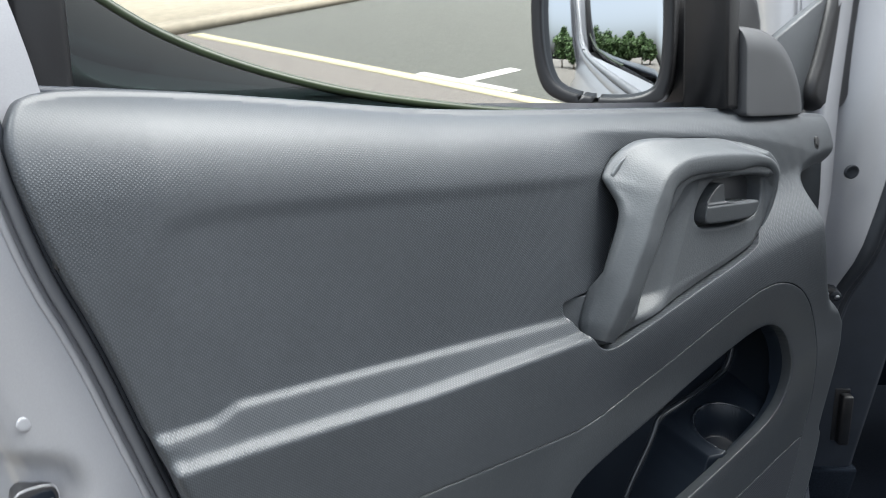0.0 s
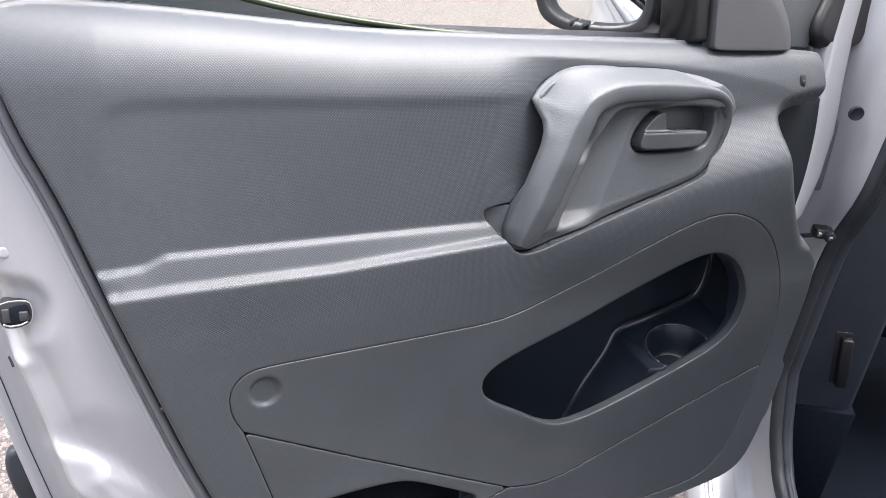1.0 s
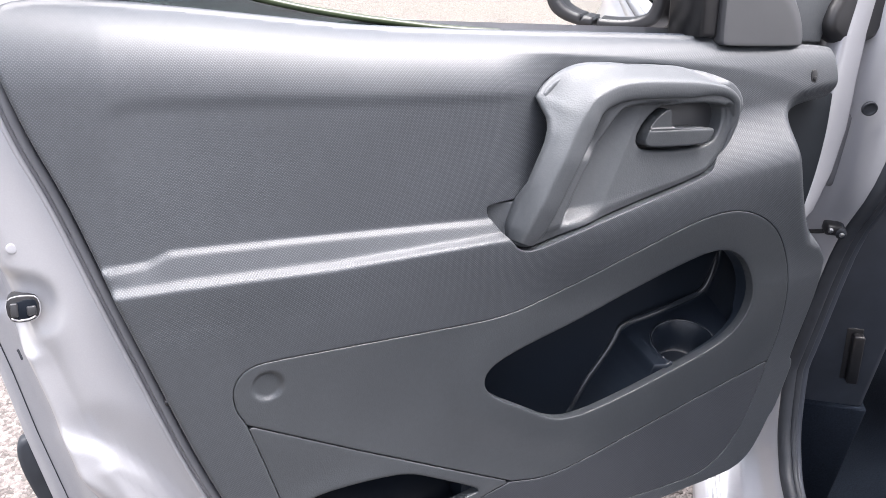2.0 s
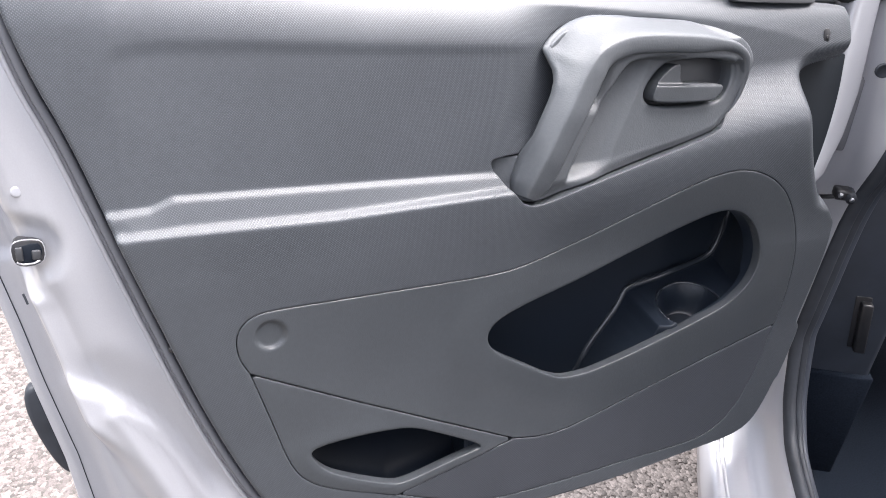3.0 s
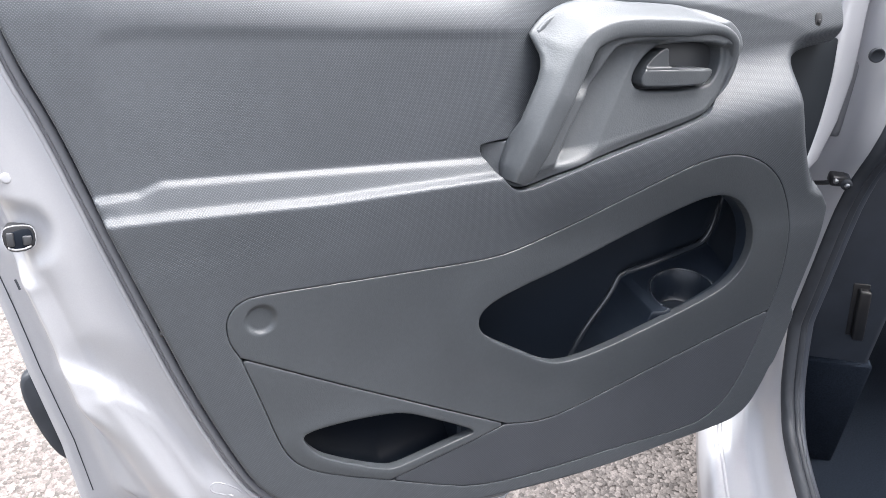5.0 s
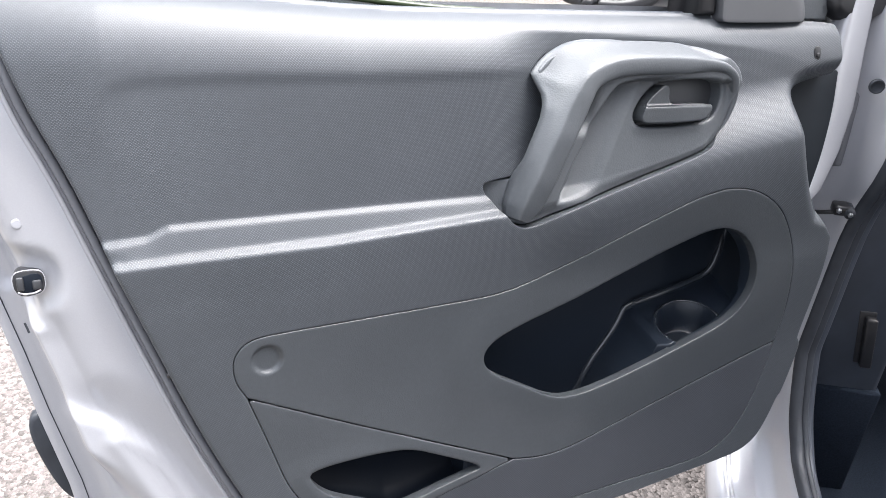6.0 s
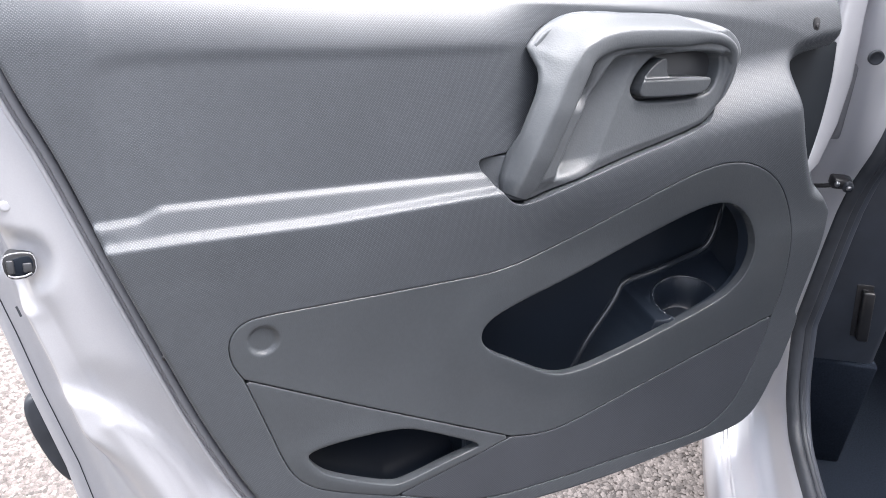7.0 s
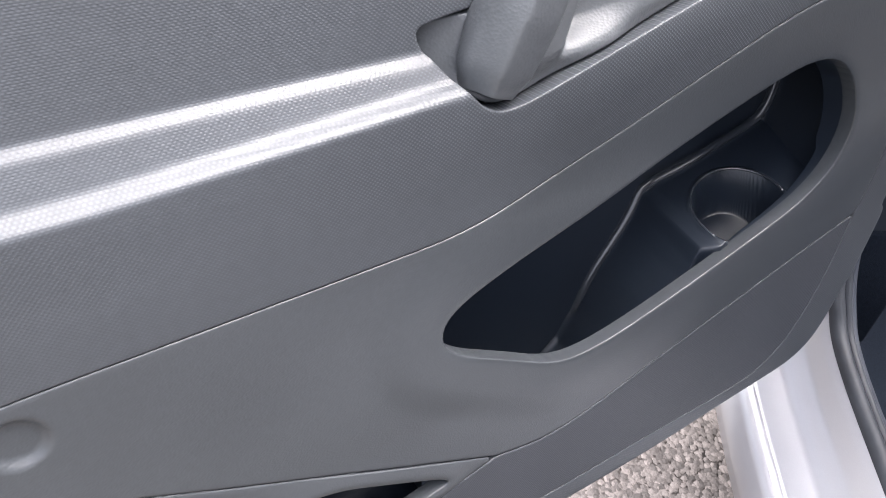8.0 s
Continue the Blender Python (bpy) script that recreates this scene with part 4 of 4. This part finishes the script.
part("rear_post", block(-0.398, -0.362, 0.046, 0.08, 1.095, 1.45, 0.006), BLACK, door, "black window channel")
part("divider_post", slab([(0.360, 1.088), (0.3875, 1.088), (0.384, 1.45), (0.356, 1.45)], 0.016, 0.08, 0.005), BLACK, door, "black post between the panes")
COVER = chaikin([(0.392, 1.078), (0.391, 1.084), (0.388, 1.180), (0.388, 1.191), (0.396, 1.1905), (0.446, 1.188), (0.476, 1.182), (0.502, 1.169), (0.528, 1.146), (0.549, 1.118), (0.558, 1.092), (0.556, 1.080), (0.440, 1.078)], 2, True)


def cover_face(x, z):
    # rounded over at its top and front, square where it meets the post and the trim
    big = np.array([(0.30, 0.98), (0.30, 1.192)] + [tuple(p) for p in COVER if p[0] > 0.43 and p[1] > 1.085] + [(0.562, 0.98)])
    e = np.clip(1 - signed(np.stack([x, z], 1), big) / 0.034, 0, 1)
    return 0.008 + 0.024 * (1 - np.sqrt(1 - np.minimum(e, 0.999) ** 2.2)) + 0.5 * np.maximum(x - 0.43, 0) ** 2


part("corner_cover", moulding(COVER, [], cover_face, 0.0035, 0.0, 0.001, 0.03), COVERING, door, "dark grey domed corner cover")
part("front_post", slab(chaikin([(0.636, 1.120), (0.640, 1.096), (0.662, 1.084), (0.700, 1.080), (0.735, 1.088), (0.758, 1.106), (0.766, 1.14), (0.774, 1.200), (0.800, 1.45), (0.77, 1.45), (0.695, 1.245), (0.660, 1.16)], 2, True), 0.05, 0.085, 0.012), BLACK, door, "dark front window post")
part("quarter_trim", slab([(0.535, 1.085), (0.640, 1.085), (0.664, 1.16), (0.70, 1.255), (0.678, 1.246), (0.560, 1.188)], 0.066, 0.082, 0.003), LEATHER, door, "grey quarter window trim")

# the outside of the window frame, with its seal
OUTFRAME = chaikin([(-0.56, 1.50), (-0.490, 1.28), (-0.440, 1.165), (-0.36, 1.105), (-0.22, 1.082), (0.0, 1.066), (0.36, 1.058)], 3)
part("window_frame", tube([(x, 0.118, z) for x, z in OUTFRAME], 0.026, 12), PAINT, door)
part("frame_seal", tube([(x + 0.022 * (x < -0.3), 0.128, z + 0.024) for x, z in OUTFRAME], 0.010, 8), GREYSEAL, door)

# mirror
MIR = Matrix.Translation((0.338, 0.194, 1.228)) @ Matrix.Rotation(radians(-60.5), 4, "Z") @ Matrix.Rotation(radians(2.5), 4, "X")


def mirror_loop(w, h, r):
    return chaikin([(-w, -h + r), (-w + r * 0.6, -h), (w - r * 0.5, -h - 0.012), (w, -h + r * 0.5), (w, h - r), (w - r, h), (-w + r, h), (-w, h - r)], 3, True)


def moved(mesh, m):
    if isinstance(mesh, bmesh.types.BMesh):
        bmesh.ops.transform(mesh, matrix=m, verts=mesh.verts)
        return mesh
    return np.array([m @ Vector(v) for v in mesh[0]]), mesh[1]


housing = part("mirror_housing", moved(moulding(mirror_loop(0.098, 0.125, 0.05), [mirror_loop(0.082, 0.110, 0.045)], lambda x, z: 0 * x - 0.008, 0.004, 0.0, 0.006, 0.10), MIR), BLACK, door, "black door mirror housing")
part("mirror_back", moved(slab(mirror_loop(0.094, 0.12, 0.05), 0.09, 0.11, 0.01), MIR), PAINT, housing)
part("mirror_glass", moved(slab(mirror_loop(0.088, 0.1125, 0.045), 0.006, 0.010, 0.001), MIR), MIRROR, housing, "clear mirror glass")
part("mirror_arm", slab(chaikin([(0.40, 1.095), (0.56, 1.090), (0.575, 1.12), (0.57, 1.27), (0.42, 1.27)], 2, True), 0.09, 0.20, 0.02), BLACK, door, "black mirror foot")

# ---- the van's body: sill, pillar, seals and the footwell ----
F, N = Vector((0.545, 0.839, 0)), Vector((0.839, -0.545, 0))
ORIGIN = Vector((0.727, 0.322, 0))


def at_van(n, f, z):
    """A place in the van's own frame: n inwards from the sill's edge, f forwards from the hinge post."""
    return tuple(ORIGIN + N * n + F * f + Vector((0, 0, z)))


body = van
OPENING = chaikin([(-2.2, 0.361), (-0.30, 0.361), (-0.15, 0.364), (-0.07, 0.385), (-0.025, 0.44), (-0.006, 0.52), (0.004, 0.62), (0.035, 0.80), (0.045, 1.05), (0.085, 1.25), (0.30, 1.65)], 3)


def along_opening(profile):
    t = np.gradient(OPENING, axis=0)
    t /= np.linalg.norm(t, axis=1, keepdims=True)
    rows = []
    for (f, z), (tf, tz) in zip(OPENING, t):
        flat = float(np.interp(z, [0.42, 0.58, 0.84, 0.92], [1.0, 0.45, 0.45, 1.0]))
        row = []
        for n, h in profile:
            h2 = h if h < -0.023 else -0.023 + (h + 0.023) * flat
            n2 = n + 0.24 * (h - h2)
            n2 += max(0.0, min(1.0, (n - 0.03) / 0.05)) * float(np.interp(z, [0.40, 0.58, 0.80, 0.95, 1.3], [0.022, 0.002, 0.024, 0.050, 0.09]))
            row.append(at_van(n2, f - tz * h2, z + tf * h2))
        rows.append(row)
    return rows


part("sill_and_pillar", sheet(along_opening([(0.03, -0.19), (0.0, -0.16), (-0.012, -0.09), (-0.010, -0.043), (-0.004, -0.034), (0.003, -0.031), (0.010, -0.0305), (0.0115, -0.033), (0.013, -0.0305), (0.0165, -0.030), (0.018, -0.0325), (0.0195, -0.030), (0.045, -0.026), (0.050, -0.023), (0.053, -0.015), (0.058, -0.008), (0.064, 0.0), (0.068, 0.012), (0.073, 0.030), (0.077, 0.040), (0.080, 0.044)])), PAINT, body, "silver-white sill and hinge pillar")


def round_profile(n, h, r, sides=12, squash=1.0):
    return [(n + r * math.cos(a), h + squash * r * math.sin(a)) for a in np.linspace(0, 2 * math.pi, sides, endpoint=False)]


part("door_seal", sweep(along_opening(round_profile(0.090, 0.044, 0.011))), RUBBER, body, "black rubber doorway seal")
part("seal_flange", sweep(along_opening(round_profile(0.106, 0.040, 0.007))), RUBBER, body)
part("inner_trim", sheet(along_opening([(0.104, 0.036), (0.114, 0.039), (0.122, 0.034), (0.128, 0.02), (0.132, -0.02), (0.136, -0.10), (0.14, -0.25)])), INNER, body, "black plastic doorway trim")


def van_box(n0, n1, f0, f1, z0, z1, bevel=0.01):
    bm = block(n0, n1, f0, f1, z0, z1, bevel)
    bmesh.ops.transform(bm, matrix=Matrix(((N.x, F.x, 0, ORIGIN.x), (N.y, F.y, 0, ORIGIN.y), (0, 0, 1, 0), (0, 0, 0, 1))), verts=bm.verts)
    return bm


part("footwell_floor", van_box(0.16, 1.55, -2.2, 0.75, 0.17, 0.20), CARPET, body, "black carpet floor")
part("kick_panel", van_box(0.13, 0.285, 0.062, 0.62, 0.20, 0.97, 0.012), INNER, body, "black kick panel")
part("kick_carpet", van_box(0.15, 0.290, 0.052, 0.60, 0.19, 0.458, 0.006), CARPET, body, "black carpet on the kick panel")


def leaning_bar(n, f, z, width, height, lean, deep, bevel):
    """A flat upright bar on the kick panel that leans inwards towards its foot."""
    bm = block(-width / 2, width / 2, -deep, 0.01, -height / 2, height / 2, bevel)
    for v in bm.verts:
        v.co = Vector(at_van(n + v.co.x - lean * v.co.z, f + v.co.y, z + v.co.z))
    return bm


well = part("release_seat", leaning_bar(0.226, 0.062, 0.577, 0.030, 0.116, 0.17, 0.002, 0.003), BLACK, body)
part("bonnet_release", leaning_bar(0.231, 0.058, 0.572, 0.021, 0.108, 0.17, 0.012, 0.004), BLACK, well, "black bonnet release lever")
part("firewall", van_box(0.16, 1.60, 0.60, 0.66, 0.28, 1.10), CARPET, body)
part("dashboard", van_box(0.20, 1.55, 0.22, 0.75, 0.88, 1.16, 0.04), INNER, body)
part("wing", van_box(0.0, 0.15, 0.10, 1.1, 0.30, 1.0, 0.07), PAINT, body)
part("bonnet", van_box(0.02, 1.60, 0.75, 1.35, 1.0, 1.12, 0.05), PAINT, body)
# unseen far side: dark against bounce, its front half low to let light in
part("far_side", van_box(1.60, 1.66, -1.2, 1.1, 0.25, 1.05, 0.02), INNER, body)
part("far_side", van_box(1.60, 1.66, -3.0, -1.2, 0.25, 1.80, 0.02), INNER, body)
part("rear_side", van_box(0.0, 0.06, -3.0, -1.30, 0.25, 1.80, 0.02), PAINT, body)
# unseen roof, set inwards so light still reaches the open door
part("roof", van_box(0.26, 1.60, -3.0, 0.0, 1.78, 1.84, 0.02), PAINT, body)
strap = part("check_strap", tube([at_van(*p) for p in chaikin([(0.040, 0.040, 0.832), (0.060, 0.016, 0.843), (0.080, 0.004, 0.852), (0.094, 0.004, 0.858)], 2)], 0.0050, 10, 0.7), BLACK, body, "black door check strap with a roller")
part("strap_block", van_box(0.078, 0.104, -0.010, 0.016, 0.852, 0.869, 0.004), BLACK, strap)
part("strap_roller", tube([at_van(0.101, -0.014, 0.858), at_van(0.101, -0.004, 0.860), at_van(0.101, 0.008, 0.862)], 0.0085, 14), RUBBER, strap)
part("strap_pin", tube([at_van(0.101, -0.0165, 0.858), at_van(0.101, -0.012, 0.859)], 0.0040, 10), STEEL, strap)
part("strap_bolt", tube([at_van(0.084, -0.013, 0.862), at_van(0.084, -0.006, 0.863)], 0.0042, 6), STEEL, strap)
# plate laid on the pillar, its grey standing in for the slot's shade
SLOT = chaikin([(0.058, 1.035), (0.050, 0.985), (0.044, 0.930), (0.046, 0.912), (0.056, 0.912), (0.064, 0.970), (0.074, 1.030)], 2, True)
slot = bmesh.new()
slot.faces.new([slot.verts.new(at_van(0.074, f, z)) for f, z in SLOT])
deep = bmesh.ops.extrude_face_region(slot, geom=slot.faces[:])
bmesh.ops.translate(slot, vec=N * 0.012, verts=[v for v in deep["geom"] if isinstance(v, bmesh.types.BMVert)])
bmesh.ops.recalc_face_normals(slot, faces=slot.faces)
part("slot_shade_plate", slot, GREYSEAL, body, "grey plate painting the slot's shade on the hinge pillar")
part("pillar_plug", moved(sweep([[(x, r * math.cos(a), r * math.sin(a)) for a in np.linspace(0, 2 * math.pi, 24, endpoint=False)] for x, r in ((-0.002, 0.0112), (0.0022, 0.0108), (0.003, 0.0095), (0.0022, 0.0080), (0.0006, 0.0068), (0.0004, 0.001))]), Matrix.Translation((0.817, 0.291, 1.055)) @ Matrix.Rotation(radians(237), 4, "Z")), RUBBER, body, "black rubber plug")


def wheel(n, f):
    """A tyre with a steel rim."""
    rings = []
    for k, w in ((0.20, -0.08), (0.27, -0.09), (0.305, -0.08), (0.315, -0.04), (0.315, 0.04), (0.305, 0.08), (0.27, 0.09), (0.20, 0.08)):
        rings.append([at_van(n + w, f + k * math.cos(a), 0.315 + k * math.sin(a)) for a in np.linspace(0, 2 * math.pi, 40, endpoint=False)])
    t = part("wheel", sweep(rings), RUBBER, van, "black tyre")
    part("rim", sweep([[at_van(n + w, f + k * math.cos(a), 0.315 + k * math.sin(a)) for a in np.linspace(0, 2 * math.pi, 32, endpoint=False)] for k, w in ((0.20, -0.07), (0.12, -0.05), (0.03, -0.06))]), STEEL, t)


for wn_, wf_ in ((0.16, 0.62), (1.5, 0.62), (0.16, -2.1), (1.5, -2.1)):
    wheel(wn_, wf_)

# ---- ground, lines, kerb, trees ----
ground = part("ground", ([(-900, -900, 0), (900, -900, 0), (900, 900, 0), (-900, 900, 0)], [(0, 1, 2, 3)]), ASPHALT)
tagged(ground, "pinkish-grey chipped tar surface", "ground", kind="structure")
A, B = Vector((1.30, 13.2, 0)), Vector((5.45, 0.0, 0))
ALONG = (B - A).normalized()
ACROSS = Vector((-ALONG.y, ALONG.x, 0))


def strip(a, b, half, z0, z1):
    """A flat painted bar on the ground."""
    d = (b - a).normalized()
    s = Vector((-d.y, d.x, 0)) * half
    bm = bmesh.new()
    vs = [bm.verts.new((q.x, q.y, z1)) for q in (a - s, b - s, b + s, a + s)]
    f = bm.faces.new(vs)
    g = bmesh.ops.extrude_face_region(bm, geom=[f])
    bmesh.ops.translate(bm, vec=(0, 0, z0 - z1), verts=[v for v in g["geom"] if isinstance(v, bmesh.types.BMVert)])
    bmesh.ops.recalc_face_normals(bm, faces=bm.faces)
    return bm


lot = part("car_park", strip(A + ACROSS * 20 - ALONG * 8, B + ACROSS * 20 + ALONG * 30, 20.0, -0.01, 0.004), LOT)
tagged(lot, "smooth grey-green car park tar", "tarmac", kind="structure")
P1 = Vector((2.75, 8.65, 0))
line = part("bay_line", strip(P1, P1 + ALONG * 14, 0.10, 0, 0.008), LINE)
tagged(line, "worn cream painted bay line on the tar", "road marking", kind="structure")
P2 = Vector((3.80, 5.72, 0)) + ACROSS * 0.07
bar = part("bay_mark", strip(P2, P2 + ALONG * 1.05, 0.06, 0, 0.010), WHITELINE)
tagged(bar, "short white painted bar beside the bay line", "road marking", kind="structure")
P3 = Vector((4.0, 5.27, 0)) + ACROSS * 0.02
bar = part("bay_mark", strip(P3, P3 + ACROSS * 0.95, 0.07, 0, 0.009), WHITELINE)
tagged(bar, "white painted cross bar at the bay line", "road marking", kind="structure")
kerb = part("kerb", strip(Vector((1.2, 7.95, 0)), Vector((12.0, 15.4, 0)), 0.16, 0, 0.10), KERB)
tagged(kerb, "cream concrete kerb", "kerb", kind="structure")
paving = part("pavement", strip(Vector((0.3, 9.3, 0)), Vector((11.0, 16.9, 0)), 1.55, 0, 0.09), KERB)
tagged(paving, "pale concrete footway behind the kerb", "pavement", kind="structure")


def chips(x0, x1, y0, y1, pitch):
    """Loose-bedded stone chips, each an uneven flattened eight-sided stone."""
    rng = np.random.default_rng(7)
    gx, gy = np.meshgrid(np.arange(x0, x1, pitch), np.arange(y0, y1, pitch))
    n = gx.size
    cx, cy = gx.ravel() + rng.uniform(-0.45, 0.45, n) * pitch, gy.ravel() + rng.uniform(-0.45, 0.45, n) * pitch
    unit = np.array([(1, 0, 0), (0.35, 0.9, 0.1), (-0.8, 0.6, 0), (-0.75, -0.6, 0.1), (0.4, -0.9, 0), (0.15, 0.1, 0.75), (-0.3, -0.15, 0.65)])
    tri = np.array([(0, 1, 5), (1, 2, 5), (2, 6, 5), (2, 3, 6), (3, 4, 6), (4, 5, 6), (4, 0, 5)])
    v = np.repeat(unit[None], n, 0) * (1 + rng.uniform(-0.25, 0.25, (n, 7, 3)))
    size = pitch * rng.uniform(0.66, 1.05, (n, 1, 1))
    v = v * size * np.stack([rng.uniform(0.8, 1.3, n), np.ones(n), rng.uniform(0.20, 0.36, n)], 1)[:, None, :]
    a = rng.uniform(0, 2 * math.pi, n)
    c, s = np.cos(a)[:, None], np.sin(a)[:, None]
    x, y = v[:, :, 0] * c - v[:, :, 1] * s + cx[:, None], v[:, :, 0] * s + v[:, :, 1] * c + cy[:, None]
    z = v[:, :, 2] + 0.0015 + rng.uniform(-0.001, 0.001, n)[:, None]
    verts = np.stack([x, y, z], 2).reshape(-1, 3)
    return verts, (tri[None] + 7 * np.arange(n)[:, None, None]).reshape(-1, 3)


bed = part("stone_chips", chips(-0.80, 1.15, 0.12, 1.80, 0.0078), CHIPS)
bed.data.polygons.foreach_set("use_smooth", [False] * len(bed.data.polygons))
tagged(bed, "pinkish-grey stone chips bedded in the tar", "stone chips", kind="stuff")


def tree(name, x, y, height, seed):
    """A far tree: a tapered trunk with limbs and a ragged crown of leaf clumps."""
    rng = np.random.default_rng(seed)
    thing = new(name)
    thing.location = (x, y, 0)
    tagged(thing, "leafy green tree standing far off beyond the tar", "tree", "trees along the skyline")
    limbs = [np.linspace((0, 0, -0.1), (0.2, 0.1, height * 0.6), 6)]
    for k in range(5):
        a = rng.uniform(0, 6.28)
        limbs.append(np.linspace((0.08, 0.05, height * rng.uniform(0.25, 0.45)), (height * 0.25 * math.cos(a), height * 0.25 * math.sin(a), height * rng.uniform(0.55, 0.8)), 5))
    verts, faces = [], []
    for k, l in enumerate(limbs):
        v, f = tube(l, 0.16 if k == 0 else 0.07, 7)
        c = np.repeat(l, 7, 0)
        w = np.repeat(np.linspace(1, 0.35, len(l)), 7)[:, None]
        v = c + (v - c) * w
        n = len(verts)
        verts += list(v)
        faces += [tuple(i + n for i in q) for q in f]
    part("trunk", (np.array(verts), faces), BARK, thing)
    n = 2600
    d = rng.normal(size=(n, 3))
    d /= np.linalg.norm(d, axis=1, keepdims=True)
    lump = 1 + 0.28 * np.sin(3 * d[:, :1] * 2 + seed) * np.cos(4 * d[:, 1:2] + seed) + 0.2 * np.sin(7 * d[:, 2:3])
    c = d * lump * rng.uniform(0.45, 1.0, (n, 1)) ** 0.5 * np.array([0.36, 0.36, 0.36]) * height + np.array([0, 0, height * 0.64])
    e = rng.normal(size=(n, 4, 3)) * 0.17
    part("crown", ((c[:, None] + e).reshape(-1, 3), np.arange(4 * n).reshape(n, 4)), LEAF, thing)


BARK = material("bark", (0.10, 0.075, 0.055), 0.9, bump=((20, 0.6, 0.02),), tint=((6, 0.2),))
LEAF = material("leaves", (0.055, 0.10, 0.03), 0.6, tint=((1.5, 0.3), (12, 0.2)))
for k in range(15):
    tree("tree", -26 - 3 * math.sin(k * 2.3), -19 + 1.35 * k + 0.6 * math.sin(k * 5.1), 3.2 + 2.0 * math.sin(k * 1.7) ** 2, 11 + k)

bedding = part("tar_bed", strip(Vector((-0.82, 0.96, 0)), Vector((1.17, 0.96, 0)), 0.86, 0, 0.001), material("tar", (0.105, 0.090, 0.084), 0.9, bump=((150, 0.5, 0.004),), tint=((60, 0.2),)))
tagged(bedding, "dark tar under the stone chips", "tar", kind="structure")
